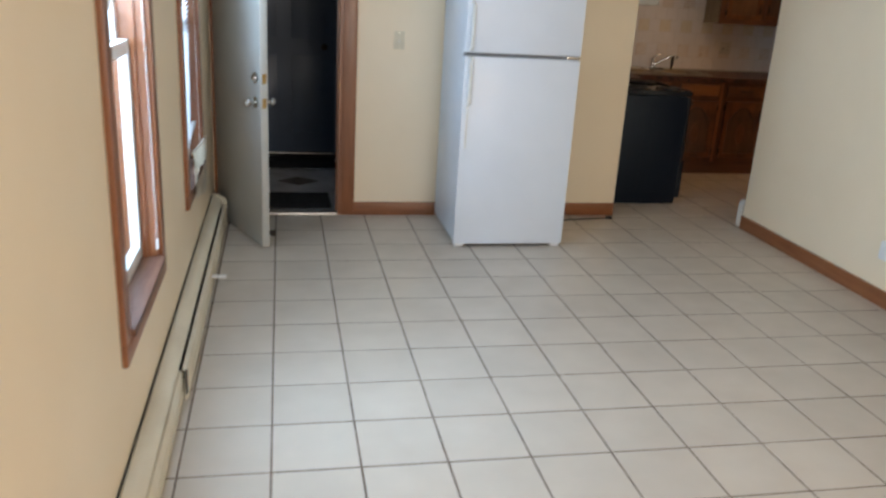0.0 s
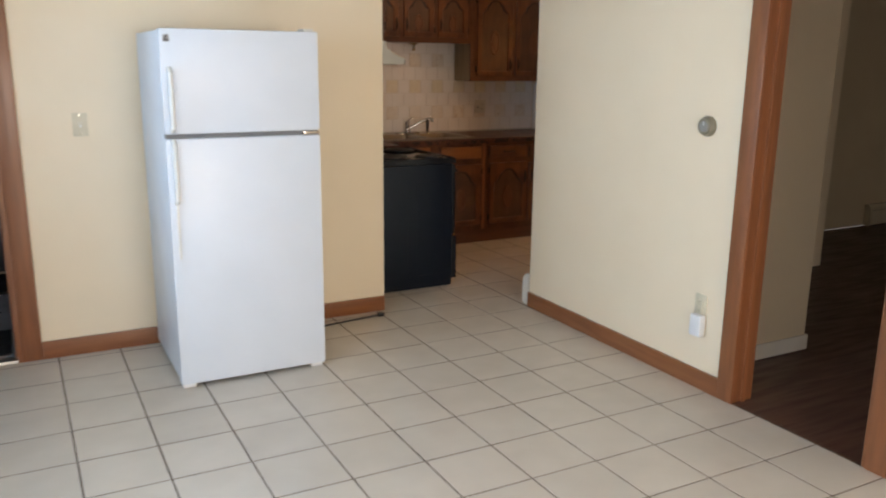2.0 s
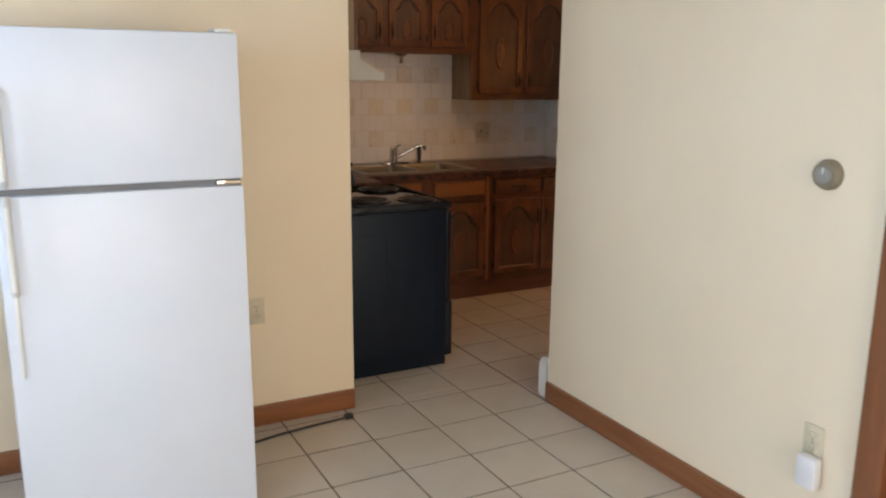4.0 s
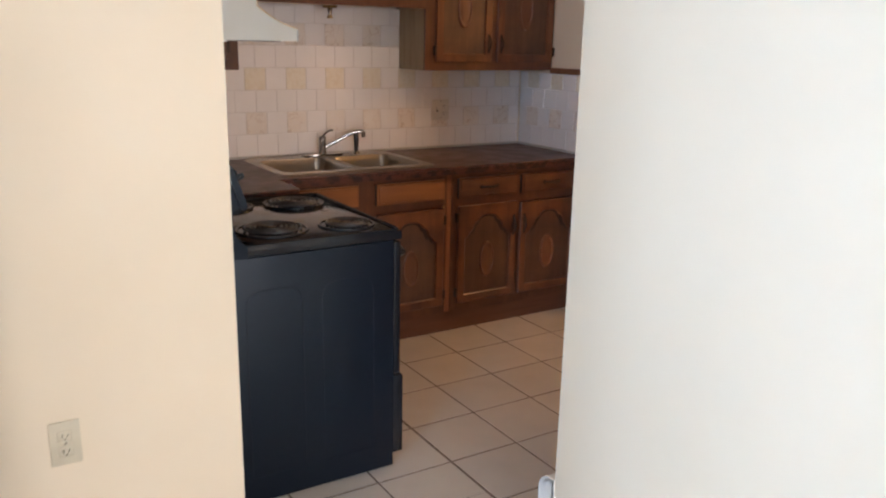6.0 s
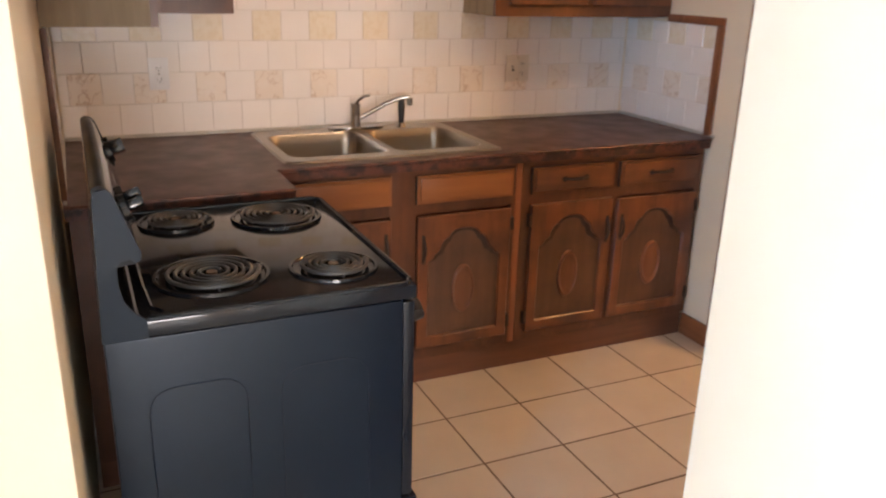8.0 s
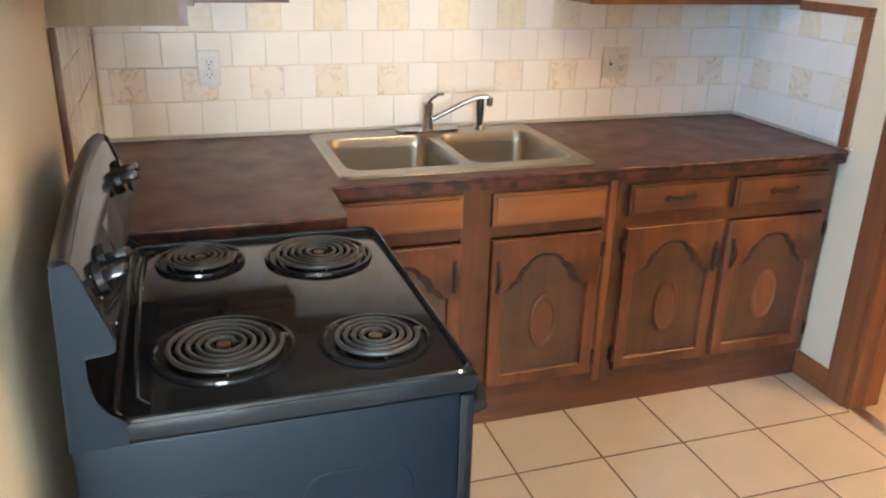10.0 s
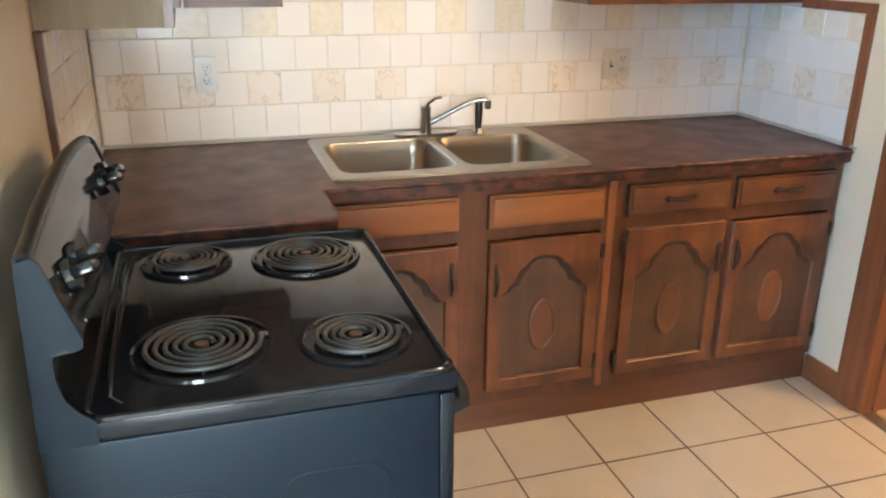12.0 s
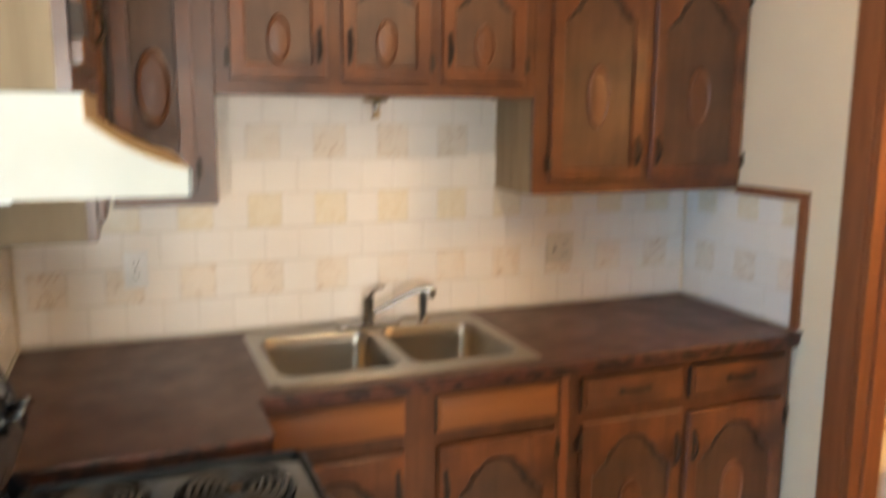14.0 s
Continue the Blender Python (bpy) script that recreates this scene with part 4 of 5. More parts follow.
def wall_cabinet(x0, x1, z0, z1, doors, label, stiles):
    c = thing("wall_cabinet", (x0, UY, z0), label, "cabinet", "wall cabinets")
    w, h = x1 - x0, z1 - z0
    panels(((0, 0.02, 0.0, 0.016, K_N - UY - 0.002, h), (w - 0.016, 0.02, 0.0, w, K_N - UY - 0.002, h), (0.016, 0.02, 0.012, w - 0.016, K_N - UY - 0.002, 0.028),
                          (0.016, 0.02, h - 0.016, w - 0.016, K_N - UY - 0.002, h), (0.016, 0.285, 0.028, w - 0.016, K_N - UY - 0.002, h - 0.016)), PLY, c, "grey-brown plywood sides")
    fr_ = [(0, 0, 0, w, 0.02, 0.05), (0, 0, h - 0.05, w, 0.02, h)] + [(a, 0.0005, 0.05, b, 0.02, h - 0.05) for a, b in stiles]
    part("face_frame", boxes(*fr_), CAB_F, c)
    for d0, d1, hinge in doors:
        cabinet_door(c, d0 - x0, 0.045, d1 - d0, h - 0.085, 0, hinge, 0.10, 0.115 + 0.12 * (h > 0.6) + 0.05 * (h > 0.6), 0.075)
    return c


wall_cabinet(0.616, 1.630, 1.693, 2.145, [(0.658, 0.936, "left"), (0.984, 1.262, "right"), (1.303, 1.590, "right")],
             "short red-brown wall cabinet with three arched doors over the sink", [(0, 0.042), (0.318, 0.370), (0.644, 0.690), (0.972, 1.014)])
wall_cabinet(1.632, 2.497, 1.374, 2.16, [(1.692, 2.052, "left"), (2.092, 2.484, "right")],
             "tall red-brown wall cabinet with two arched doors and carved ovals", [(0, 0.062), (0.420, 0.462), (0.850, 0.865)])
wall_cabinet(0.33, 0.614, 1.378, 2.145, [(0.345, 0.555, "right")], "narrow red-brown corner wall cabinet with a carved oval", [(0, 0.016), (0.222, 0.284)])


def west_cabinet(y0, y1, z0, z1, label, door):
    """A wall cabinet on the west wall, its door towards the east."""
    c = thing("wall_cabinet", pose(K_W + 0.29, y0, z0, 0, 0, 90), label, "cabinet", "wall cabinets")
    w, h, dp = y1 - y0, z1 - z0, 0.288
    panels(((0, 0.02, 0, 0.016, dp, h), (w - 0.016, 0.02, 0, w, dp, h), (0.016, 0.02, 0.01, w - 0.016, dp, 0.026), (0.016, 0.02, h - 0.016, w - 0.016, dp, h)), PLY, c, "grey-brown plywood sides")
    part("face_frame", boxes((0, 0, 0, w, 0.02, 0.045), (0, 0, h - 0.045, w, 0.02, h), (0, 0.0005, 0.045, 0.035, 0.02, h - 0.045), (w - 0.035, 0.0005, 0.045, w, 0.02, h - 0.045)), CAB_F, c)
    cabinet_door(c, 0.03, 0.04, w - 0.06, h - 0.08, 0, door, 0.10, h * 0.40, 0.075)
    return c


west_cabinet(1.185, 1.742, 1.372, 2.145, "red-brown wall cabinet beside the range hood with a grey plywood side", "right")
west_cabinet(0.63, 1.181, 1.672, 2.145, "short wall cabinet with a plywood side over the range hood", "left")

# range hood
hood = thing("range_hood", (K_W, 0.63, 1.52), "white enamelled range hood with a curved front", "range hood")
prof = [(0.002, 0.0), (0.002, 0.15), (0.302, 0.15), (0.303, 0.112), (0.318, 0.100), (0.342, 0.083), (0.37, 0.067), (0.40, 0.053), (0.425, 0.045), (0.441, 0.040), (0.441, 0.0)]
bm = bmesh.new()
prism(bm, prof, "y", 0.0, 0.55)
part("shell", bm, HOODP, hood)
bm = bmesh.new()
curve = prof[2:10]
prism(bm, curve + [(x - 0.003, z - 0.003) for x, z in curve[::-1]], "y", -0.001, 0.551)
bmesh.ops.translate(bm, vec=(0.0015, 0, 0.0015), verts=bm.verts[:])
part("curved_front", bm, HOOD_LIT, hood, "mottled yellow curved front, warm bulb light put into its colour")
part("front_lip", boxes((0.4435, 0.0, 0.0, 0.4455, 0.55, 0.036)), HOODP, hood)
part("filter", boxes((0.06, 0.05, -0.004, 0.40, 0.50, -0.0005)), material("grey_filter_mesh", (0.25, 0.24, 0.22), 0.5, metal=0.8, scale=90), hood)
part("lens", boxes((0.09, 0.012, -0.006, 0.2, 0.045, -0.0005)), PLASTIC, hood)

fx = thing("cabinet_light", (1.105, 1.82, 1.69), "small brass and chrome light fitting under the wall cabinet", "light fitting")
part("canopy", rod(bmesh.new(), (0, 0, -0.012), (0, 0, 0.0), 0.034, 0.04, 20), BRASS, fx)
part("stem", rod(ball(bmesh.new(), (0, 0, -0.022), 0.014, seg=12), (0, 0, -0.05), (0, 0, -0.02), 0.009, 0.012, 12), CHROME, fx)
part("socket", rod(bmesh.new(), (0, 0, -0.062), (0, 0, -0.045), 0.015, 0.012, 16), BRASS, fx)


# ---- stove ----
st = thing("stove", (0.078, 0.327, 0), "black electric coil stove standing out from the kitchen wall", "stove")
SW, SD = 0.745, 0.597  # width along y, depth along x to the door's front
part("body", boxes((0.0, 0.0, 0.004, SD, SW, 0.862), bevel=0.006), BLACK_S, st)
for x, y in ((0.05, 0.05), (0.05, 0.68), (0.54, 0.05), (0.54, 0.68)):
    part("foot", rod(bmesh.new(), (x, y, 0), (x, y, 0.013), 0.016, 0.012, 12), BLACK_P, st)
for x0, x1 in ((0.067, 0.257), (0.327, 0.517)):
    for s, y in ((1, -0.0035), (-1, SW + 0.0035)):
        bm = bmesh.new()
        pts = [(x0, 0.10), (x1, 0.10), (x1, 0.70)] + [(x1 - 0.05 * (1 - math.cos(u)), 0.70 + 0.05 * math.sin(u)) for u in (0.4, 0.8, 1.2, 1.57)] + \
              [(x0 + 0.05 * (1 - math.sin(u)), 0.70 + 0.05 * math.cos(u)) for u in (0.0, 0.4, 0.8, 1.2)] + [(x0, 0.70)]
        tube(bm, [(px, y + s * 0.0067, pz) for px, pz in pts], 0.0040, 6, closed=True)
        part("pressed_rib", bm, BLACK_S, st)
# cooktop with a raised rim
bm = bmesh.new()
box(bm, 0.034, -0.002, 0.864, SD + 0.03, SW + 0.002, 0.896, 0.006)
part("cooktop", bm, BLACK, st)
bm = bmesh.new()
rim = rounded(0.062, 0.006, SD + 0.024, SW - 0.006, 0.03)
tube(bm, [(x, y, 0.8965) for x, y in rim], 0.007, 8, closed=True)
part("rim", bm, BLACK, st)
bm = bmesh.new()
tube(bm, [(0.110, 0.040, 0.895), (0.092, 0.062, 0.897), (0.086, 0.2, 0.898), (0.086, 0.545, 0.898), (0.092, 0.685, 0.897), (0.110, 0.706, 0.895)], 0.0055, 8)
part("back_ridge", bm, BLACK, st)


def burner(x, y, r_bowl, r_coil, turns):
    bm = bmesh.new()
    rows = [(r_bowl, 0.0), (r_bowl * 0.985, 0.006), (r_bowl * 0.93, 0.0065), (r_bowl * 0.90, 0.002), (r_bowl * 0.6, 0.0012), (0.02, 0.001)]
    rings = [[bm.verts.new((x + r * math.cos(u), y + r * math.sin(u), 0.8965 + z)) for u in (2 * math.pi * k / 40 for k in range(40))] for r, z in rows]
    for a, c in zip(rings, rings[1:]):
        for k in range(40):
            bm.faces.new((a[k], a[(k + 1) % 40], c[(k + 1) % 40], c[k]))
    bm.faces.new(rings[-1])
    bowl_ = part("drip_bowl", bm, BLACK, st, "glossy black drip bowl")
    n = turns * 36
    r0 = 0.019
    pts = []
    for k in range(n + 1):
        a = 2 * math.pi * k / 36
        r = r0 + (r_coil - r0) * (k / n)
        pts.append((x + r * math.cos(a), y + r * math.sin(a), 0.9072))
    pts += [(x - 0.0 + r_coil * math.cos(0.1), y + r_coil * math.sin(0.1), 0.906), (x + (r_coil + 0.012) * math.cos(0.16), y + (r_coil + 0.012) * math.sin(0.16), 0.901)]
    part("coil", tube(bmesh.new(), pts, 0.0045, 8), COIL, bowl_, "dark grey spiral heating coil")
    for a in (30, 150, 270):
        c, s = math.cos(radians(a)), math.sin(radians(a))
        part("support", rod(bmesh.new(), (x + 0.018 * c, y + 0.018 * s, 0.9005), (x + r_coil * c, y + r_coil * s, 0.9005), 0.0025, seg=6), COIL, bowl_)
    part("hub", rod(bmesh.new(), (x, y, 0.8985), (x, y, 0.908), 0.012, seg=20), RUST, bowl_, "rusty centre disc")


burner(0.230, 0.196, 0.124, 0.100, 5)
burner(0.490, 0.160, 0.100, 0.076, 4)
burner(0.462, 0.588, 0.120, 0.100, 5)
burner(0.208, 0.622, 0.096, 0.074, 4)

# backguard: a slanted control panel with an arched top
bm = bmesh.new()
N = 18
rings = []
for k in range(N + 1):
    v = k / N
    y = 0.0 + SW * v
    arch = 1.152 + 0.030 * (1 - (2 * v - 1) ** 2)
    rings.append([bm.verts.new(p) for p in ((-0.002, y, 0.86), (0.008, y, arch - 0.014), (0.012, y, arch - 0.001), (0.031, y, arch + 0.002), (0.040, y, arch - 0.008), (0.078, y, 1.032), (0.079, y, 1.020), (0.071, y, 1.012), (0.038, y, 1.008), (0.036, y, 0.965), (0.036, y, 0.893))])
for a, b in zip(rings, rings[1:]):
    for j in range(len(a) - 1):
        bm.faces.new((a[j], a[j + 1], b[j + 1], b[j]))
bm.faces.new(rings[0])
bm.faces.new(rings[-1][::-1])
bg = part("backguard", bm, BLACK, st)
bm = tube(bmesh.new(), [(0.022, SW * k / N, 1.149 + 0.030 * (1 - (2 * k / N - 1) ** 2)) for k in range(N + 1)], 0.0135, 10)
part("top_rim", bm, BLACK_P, bg)
for v in (0.0, SW):
    s = -1 if v == 0 else 1
    bm = bmesh.new()
    prism(bm, [(0.0, 0.862), (0.010, 1.142), (0.014, 1.153), (0.031, 1.156), (0.040, 1.146), (0.072, 1.036), (0.060, 1.022), (0.044, 1.018), (0.037, 1.006), (0.037, 0.975), (0.044, 0.940), (0.060, 0.916), (0.080, 0.900), (0.080, 0.862)], "y", v, v + s * 0.004)
    part("end_cap", bm, BLACK_S, st)
    bm = bmesh.new()
    prism(bm, [(0.017, 1.154), (0.034, 1.158), (0.042, 1.149), (0.081, 1.036), (0.079, 1.022), (0.069, 1.018), (0.061, 1.026)], "y", v + s * 0.004, v + s * 0.014)
    part("end_trim", bm, BLACK_S, st)
slope = math.atan2(0.038, 0.117)
face = Matrix.Translation((0.0600, 0, 1.088)) @ Euler((0, -slope, 0)).to_matrix().to_4x4()
bm = bmesh.new()
box(bm, -0.001, 0.27, -0.045, 0.004, 0.50, 0.042, 0.004, m=face)
part("glass_panel", bm, material("glossy_control_glass", (0.02, 0.021, 0.022), 0.08, rough_vary=0.03), bg, "glossy control glass")


def knob(y, z, big=True):
    bm = bmesh.new()
    m = face @ Matrix.Translation((0, y, z)) @ Euler((0, radians(90), 0)).to_matrix().to_4x4()
    r = 0.027 if big else 0.019
    bmesh.ops.create_cone(bm, cap_ends=True, segments=24, radius1=r, radius2=r * 0.92, depth=0.012, matrix=m @ Matrix.Translation((0, 0, 0.008)))
    box(bm, -r, -0.0085, 0.012, r, 0.0085, 0.044, 0.004, m=m @ Euler((0, 0, radians(70))).to_matrix().to_4x4())
    k = part("control_knob", bm, KNOB, bg, "glossy black knob")
    d = bmesh.new()
    for a in (-120, -60, 0, 60, 120):
        c, s = 0.036 * math.cos(radians(a)), 0.036 * math.sin(radians(a))
        box(d, -0.0006, y + s - 0.0015, z + c - 0.0015, 0.0006, y + s + 0.0015, z + c + 0.0015, m=face)
    part("dial_mark", d, PLASTIC, k)


for y in (0.085, 0.155, 0.60, 0.665):
    knob(y, 0.006)
part("screw", ball(bmesh.new(), (0.078, 0.05, 1.036), 0.003, seg=8), CHROME, bg)
# oven door, handle and drawer on the east side
od = part("oven_door", boxes((SD + 0.001, 0.004, 0.365, SD + 0.028, SW - 0.004, 0.855), bevel=0.006), BLACK, st)
part("oven_window", boxes((SD + 0.028, 0.14, 0.46, SD + 0.030, 0.59, 0.70), bevel=0.0008), material("oven_glass", (0.006, 0.006, 0.007), 0.05), od)
bm = tube(bmesh.new(), [(SD + 0.026, 0.04, 0.80), (SD + 0.055, 0.045, 0.805), (SD + 0.066, 0.09, 0.806), (SD + 0.07, 0.365, 0.806), (SD + 0.066, 0.64, 0.806), (SD + 0.055, 0.685, 0.805), (SD + 0.026, 0.69, 0.80)], 0.013, 10)
part("oven_handle", bm, BLACK_P, od)
part("drawer", boxes((SD + 0.001, 0.006, 0.05, SD + 0.042, SW - 0.006, 0.355), bevel=0.006), BLACK, st)


# ---- wall fittings ----
def plate(name, m, label, category, kind, mat=IVORY):
    """A wall plate in its own x and z, its back on y = 0: a switch, a double outlet or both."""
    p = thing(name, m, label, category)
    wide = 0.116 if kind == "both" else 0.072
    part("cover", boxes((-wide / 2, -0.006, -0.059, wide / 2, 0, 0.059), bevel=0.003), mat, p)
    for cx in ((-0.023, 0.023) if kind == "both" else (0,)):
        if kind == "switch" or (kind == "both" and cx < 0):
            part("toggle", boxes((cx - 0.004, -0.016, -0.002, cx + 0.004, -0.005, 0.013), bevel=0.0015), mat, p)
            part("toggle_slot", boxes((cx - 0.006, -0.0068, -0.013, cx + 0.006, -0.0058, 0.013)), WHITE_OLD if mat == IVORY else SEAM, p)
        else:
            for z in (-0.021, 0.021):
                s = part("socket", boxes((cx - 0.0165, -0.0085, z - 0.014, cx + 0.0165, -0.0055, z + 0.014), bevel=0.004), mat, p)
                part("slot", boxes((cx - 0.0075, -0.0092, z - 0.004, cx - 0.0055, -0.008, z + 0.006), (cx + 0.0055, -0.0092, z - 0.003, cx + 0.0075, -0.008, z + 0.006), (cx - 0.0022, -0.0092, z - 0.011, cx + 0.0022, -0.008, z - 0.007)), SEAM, s)
    for z in (-0.047, 0.047) if kind != "outlet" else (0.0,):
        part("screw", rod(bmesh.new(), (0, -0.0075, z), (0, -0.006, z), 0.003, seg=10), CHROME, p)
    return p


plate("light_switch", pose(-1.655, 0.01, 1.212), "ivory light switch plate on the cream wall", "light switch", "switch")
plate("wall_outlet", pose(-0.432, 0.01, 0.533), "ivory double outlet beside the refrigerator", "outlet", "outlet")
plate("wall_outlet", pose(EAST + 0.0015, -1.80, 0.41, 0, 0, -90), "ivory outlet on the partition with an adapter plugged in", "outlet", "outlet")
plate("wall_outlet", pose(0.378, K_N - 0.012, 1.147), "white double outlet on the tiled wall", "outlet", "outlet", PLASTIC)
plate("wall_outlet", pose(1.908, K_N - 0.012, 1.137), "cream switch and outlet plate among the wall tiles", "outlet", "both", material("cream_plate", (0.66, 0.60, 0.50), 0.35))
ad = thing("plug_adapter", pose(EAST + 0.001, -1.812, 0.33, 0, 0, -90), "white plug-in adapter in the partition outlet", "adapter")
part("case", boxes((-0.036, -0.048, -0.062, 0.036, -0.009, 0.045), bevel=0.012), PLASTIC, ad)
part("prong", boxes((-0.008, -0.01, 0.02, -0.005, -0.005, 0.03), (0.005, -0.01, 0.02, 0.008, -0.005, 0.03)), CHROME, ad)
th = thing("thermostat", pose(EAST + 0.002, -1.752, 1.263, 0, 0, -90), "round bronze-grey dial thermostat on the partition", "thermostat")
part("base", rod(bmesh.new(), (0, 0, 0), (0, -0.012, 0), 0.047, seg=32), material("bronze_thermostat_base", (0.30, 0.255, 0.18), 0.4, metal=0.6), th)
part("dial_ring", rod(bmesh.new(), (0, -0.012, 0), (0, -0.032, 0), 0.044, 0.038, 32), material("dull_silver_ring", (0.33, 0.29, 0.22), 0.35, metal=0.7), th)
part("dial_face", rod(bmesh.new(), (0, -0.032, 0), (0, -0.035, 0), 0.026, 0.024, 28), material("grey_dial_face", (0.30, 0.29, 0.26), 0.3), th)
part("pointer", boxes((-0.002, -0.037, 0.004, 0.002, -0.035, 0.022)), PLASTIC, th)
ch = thing("door_chime", pose(EAST + 0.003, -1.70, 2.0, 0, 0, -90), "cream plastic door chime box high on the partition", "door chime")
part("cover", boxes((-0.112, -0.05, -0.112, 0.112, 0, 0.112), bevel=0.012), CREAM_P, ch)
part("base", boxes((-0.117, -0.012, -0.117, 0.117, 0.002, 0.117), bevel=0.004), CREAM_P, ch)

# ---- bathroom ----
structure("floor_bathroom", boxes((K_E + 0.05, -0.365, -0.1, 3.46, K_N, -0.002)), material("tan_bathroom_floor", (0.50, 0.38, 0.26), 0.3, other=(0.42, 0.31, 0.2), scale=5), "tan tiled bathroom floor", "floor")
toi = thing("toilet", (3.06, 1.42, -0.002), "white ceramic toilet with closed lid in the bathroom", "toilet")


def loft(rows, n=28):
    bm = bmesh.new()
    rings = [[bm.verts.new((cx + rx * math.cos(u), ry * math.sin(u), z)) for u in (2 * math.pi * k / n for k in range(n))] for cx, rx, ry, z in rows]
    for a, b in zip(rings, rings[1:]):
        for k in range(n):
            bm.faces.new((a[k], a[(k + 1) % n], b[(k + 1) % n], b[k]))
    bm.faces.new(rings[0][::-1])
    bm.faces.new(rings[-1])
    return bm


part("pedestal", loft([(0.04, 0.20, 0.115, 0.0), (0.04, 0.19, 0.105, 0.05), (0.03, 0.17, 0.09, 0.15), (0.0, 0.19, 0.12, 0.24), (-0.03, 0.235, 0.165, 0.33), (-0.035, 0.245, 0.18, 0.375)]), CERAMIC, toi)
part("seat", loft([(-0.03, 0.245, 0.18, 0.376), (-0.03, 0.25, 0.186, 0.384), (-0.03, 0.25, 0.186, 0.394), (-0.03, 0.24, 0.178, 0.40)]), CERAMIC, toi)
part("lid", loft([(-0.028, 0.245, 0.182, 0.4015), (-0.028, 0.248, 0.184, 0.41), (-0.028, 0.22, 0.16, 0.418)]), CERAMIC, toi)
part("tank", boxes((0.17, -0.24, 0.38, 0.35, 0.24, 0.76), bevel=0.02), CERAMIC, toi)
part("tank_lid", boxes((0.16, -0.25, 0.761, 0.355, 0.25, 0.80), bevel=0.012), CERAMIC, toi)
part("neck", boxes((0.08, -0.11, 0.2, 0.30, 0.11, 0.379), bevel=0.02), CERAMIC, toi)
part("flush_lever", rod(bmesh.new(), (0.158, 0.15, 0.69), (0.158, 0.20, 0.685), 0.006), CHROME, toi)

# ---- backsplash: wooden trim and wall tiles ----
framing("trim_backsplash", ("side_board", "top_board"), ((K_E - 0.016, 1.422, 0.912, K_E, 1.459, 1.357), (K_E - 0.016, 1.422, 1.357, K_E, 1.768, 1.39)), 0.004, TRIM_Z, "stained wooden edging of the tiled wall", "trim")
structure("trim_backsplash_west", boxes((K_W, 1.166, 0.912, K_W + 0.016, 1.19, 1.37), bevel=0.004), TOE, "stained wooden edging of the tiled wall", "trim")

tiny = {}


def slab_tile(w, h, th, bev, mats):
    """A tile in x and y with its top at z = th, chamfered along the top; alike sizes share one mesh."""
    key = (round(w, 3), round(h, 3), mats.name)
    if key not in tiny:
        bm = bmesh.new()
        a = [bm.verts.new(p) for p in ((0, 0, 0), (w, 0, 0), (w, h, 0), (0, h, 0))]
        b = [bm.verts.new(p) for p in ((0, 0, th - bev), (w, 0, th - bev), (w, h, th - bev), (0, h, th - bev))]
        c = [bm.verts.new(p) for p in ((bev, bev, th), (w - bev, bev, th), (w - bev, h - bev, th), (bev, h - bev, th))]
        for k in range(4):
            bm.faces.new((a[k], a[(k + 1) % 4], b[(k + 1) % 4], b[k]))
            bm.faces.new((b[k], b[(k + 1) % 4], c[(k + 1) % 4], c[k]))
        bm.faces.new(c)
        tiny[key] = mesh_of("tile", bm, mats, False)
    return tiny[key]


rnd = random.Random(4)
TP, TZ, TG = 0.1117, 0.1136, 0.003


def splash(name, m, u0, u1, z_of, first, decor, label):
    """Glazed tiles in half-offset rows on a wall; u runs along the wall."""
    bed = structure(name, bmesh.ops.create_cube(bmesh.new())["verts"] and boxes((u0, -0.005, 0.912, u1, 0.0, z_of)), JOINT, label, "wall tiles")
    bed.matrix_world = m
    row, z = 0, 0.9235
    while z < z_of - 0.01:
        h = min(TZ, z_of - z)
        start = first + (TP / 2 if row % 2 else 0)
        k = math.floor((u0 - start) / TP)
        u = start + k * TP
        while u < u1 - 0.004:
            a, b = max(u, u0), min(u + TP, u1)
            if b - a > 0.012:
                is_decor = row % 2 == 1 and (k - decor) % 2 == 0
                mt = (SPLASH_D if row in (1, 5) else SPLASH_Y) if is_decor else SPLASH
                ob = new("tile", slab_tile(b - a - TG, h - TG, 0.0035, 0.0012, mt))
                ob.parent = bed
                ob.matrix_basis = pose(a + TG / 2, -0.0045, z + TG / 2, 90 + rnd.uniform(-0.7, 0.7), rnd.uniform(-0.2, 0.2), rnd.uniform(-0.7, 0.7))
            u += TP
            k += 1
        z += TZ
        row += 1


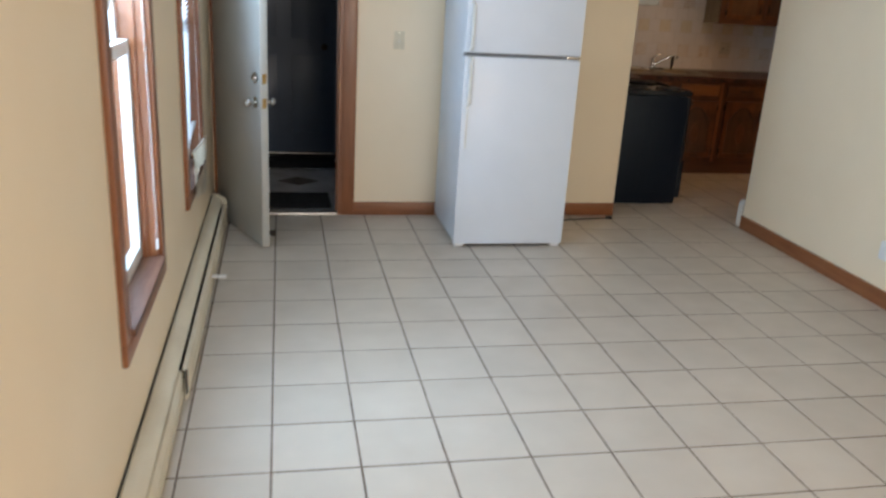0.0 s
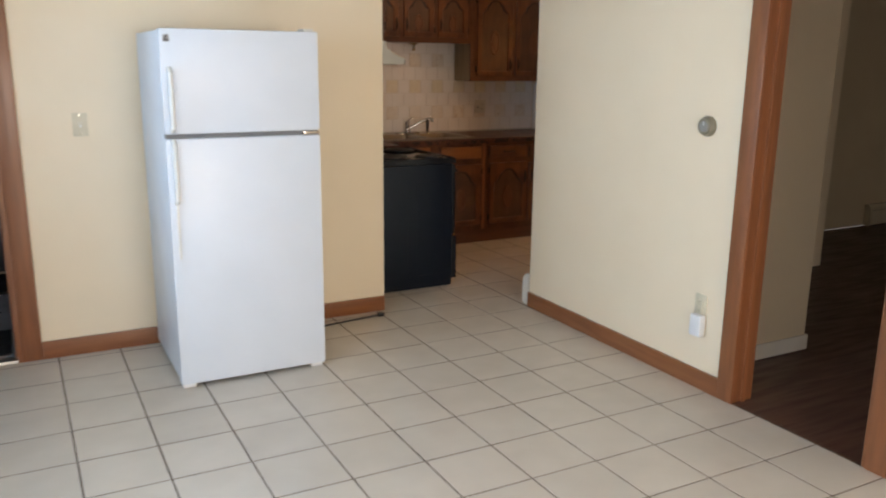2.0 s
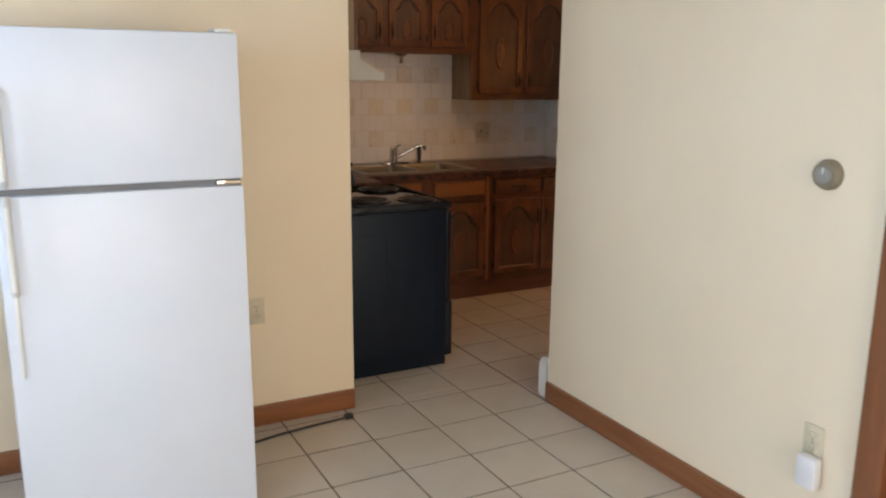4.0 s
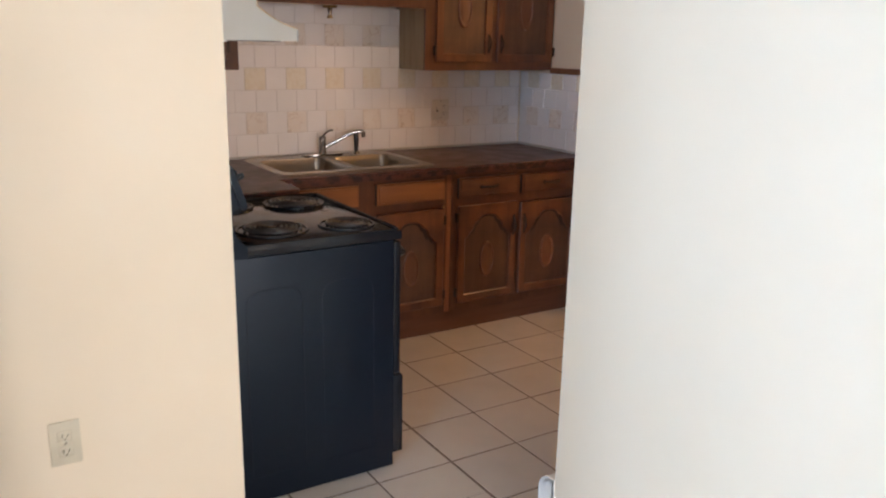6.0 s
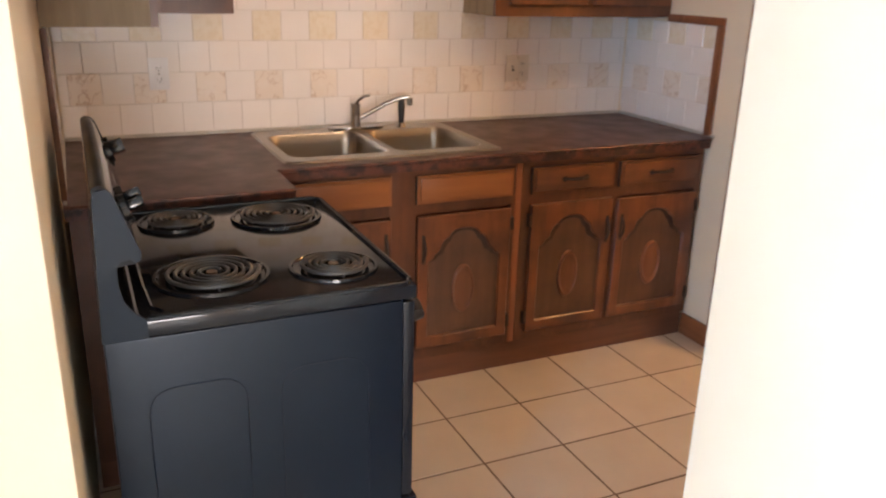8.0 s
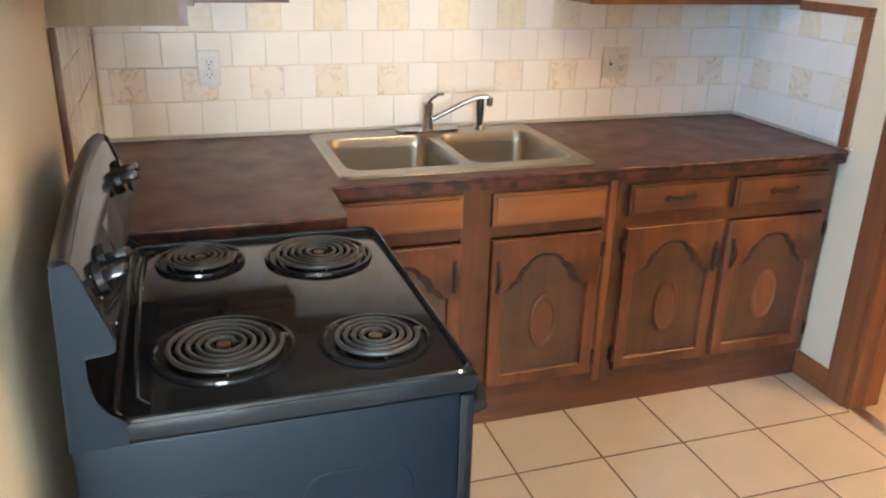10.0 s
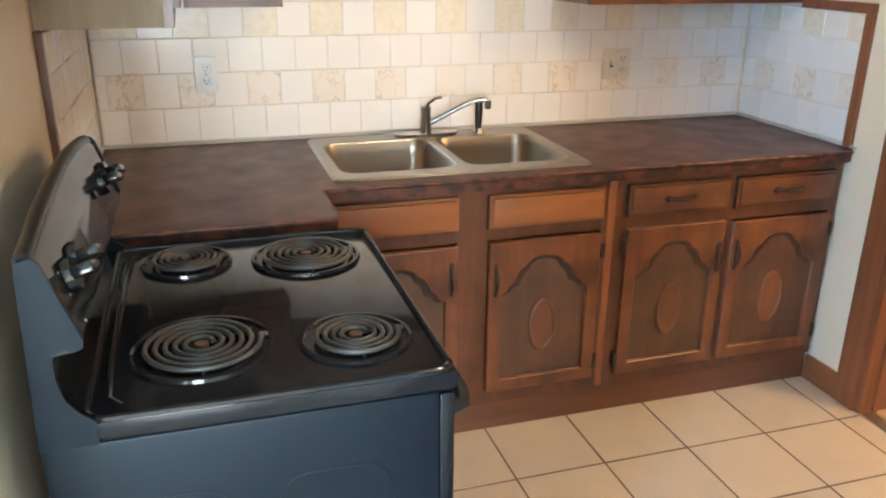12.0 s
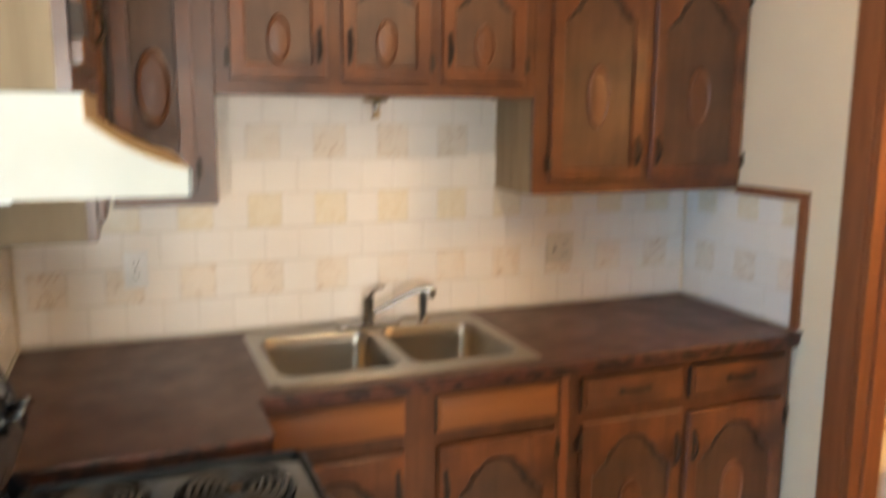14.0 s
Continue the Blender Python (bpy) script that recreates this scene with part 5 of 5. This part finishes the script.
# first: a joint of the lowest row; the second row's joints lie half a tile on
splash("backsplash_north", pose(0, K_N, 0), K_W + 0.012, K_E - 0.012, 1.70, 0.5665, 1, "white glazed wall tiles with beige decorated tiles")
splash("backsplash_east", pose(K_E, K_N, 0, 0, 0, -90), 0.012, K_N - 1.460, 1.357, 0.03, 0, "white glazed wall tiles with beige decorated tiles")
splash("backsplash_west", pose(K_W, 1.191, 0, 0, 0, 90), 0.0, K_N - 1.191 - 0.012, 1.36, 0.03, 0, "white glazed wall tiles with beige decorated tiles")

# ---- floor tiles ----
P, GX, GY, J = 0.3045, -0.645, -1.885, 0.0060
floor = structure("floor", boxes((WEST, BACK, -0.1, EAST + 0.005, -0.36, -0.0010), (WEST, -0.36, -0.1, EAST + 0.005, 0.01, -0.0010), (K_W, 0.01, -0.1, K_E + 0.05, K_N, -0.0010), (EAST + 0.005, -0.365, -0.1, K_E + 0.05, 0.01, -0.0010), (-2.835, 0.01, -0.1, -2.03, 0.07, -0.0010)),
                  GROUT, "beige square ceramic floor tiles with dark grout", "floor")
far = []
areas = ((WEST, BACK, EAST + 0.004, 0.01), (EAST + 0.004, -0.364, K_E, K_N), (K_W, 0.01, EAST + 0.004, K_N))
done = set()
for ax0, ay0, ax1, ay1 in areas:
    for i in range(math.floor((ax0 - GX) / P), math.ceil((ax1 - GX) / P)):
        for j in range(math.floor((ay0 - GY) / P), math.ceil((ay1 - GY) / P)):
            x0, x1 = max(GX + i * P + J / 2, ax0), min(GX + (i + 1) * P - J / 2, ax1)
            y0, y1 = max(GY + j * P + J / 2, ay0), min(GY + (j + 1) * P - J / 2, ay1)
            if (x1 < x0 + 0.01) or (y1 < y0 + 0.01):
                continue
            if y0 < -4.9:
                far.append((x0, y0, x1, y1))
                continue
            ob = new("tile", slab_tile(x1 - x0, y1 - y0, 0.008, 0.0018, TILE))
            ob.parent = floor
            ob.matrix_basis = pose(x0, y0, -0.008 + rnd.uniform(-0.0004, 0.0003), rnd.uniform(-0.08, 0.08), rnd.uniform(-0.08, 0.08), 0)
bm = bmesh.new()
for x0, y0, x1, y1 in far:
    box(bm, x0, y0, -0.008, x1, y1, 0.0)
ft = part("tile_field", bm, TILE_J, floor, smooth=False)
ft["kind"] = "stuff"
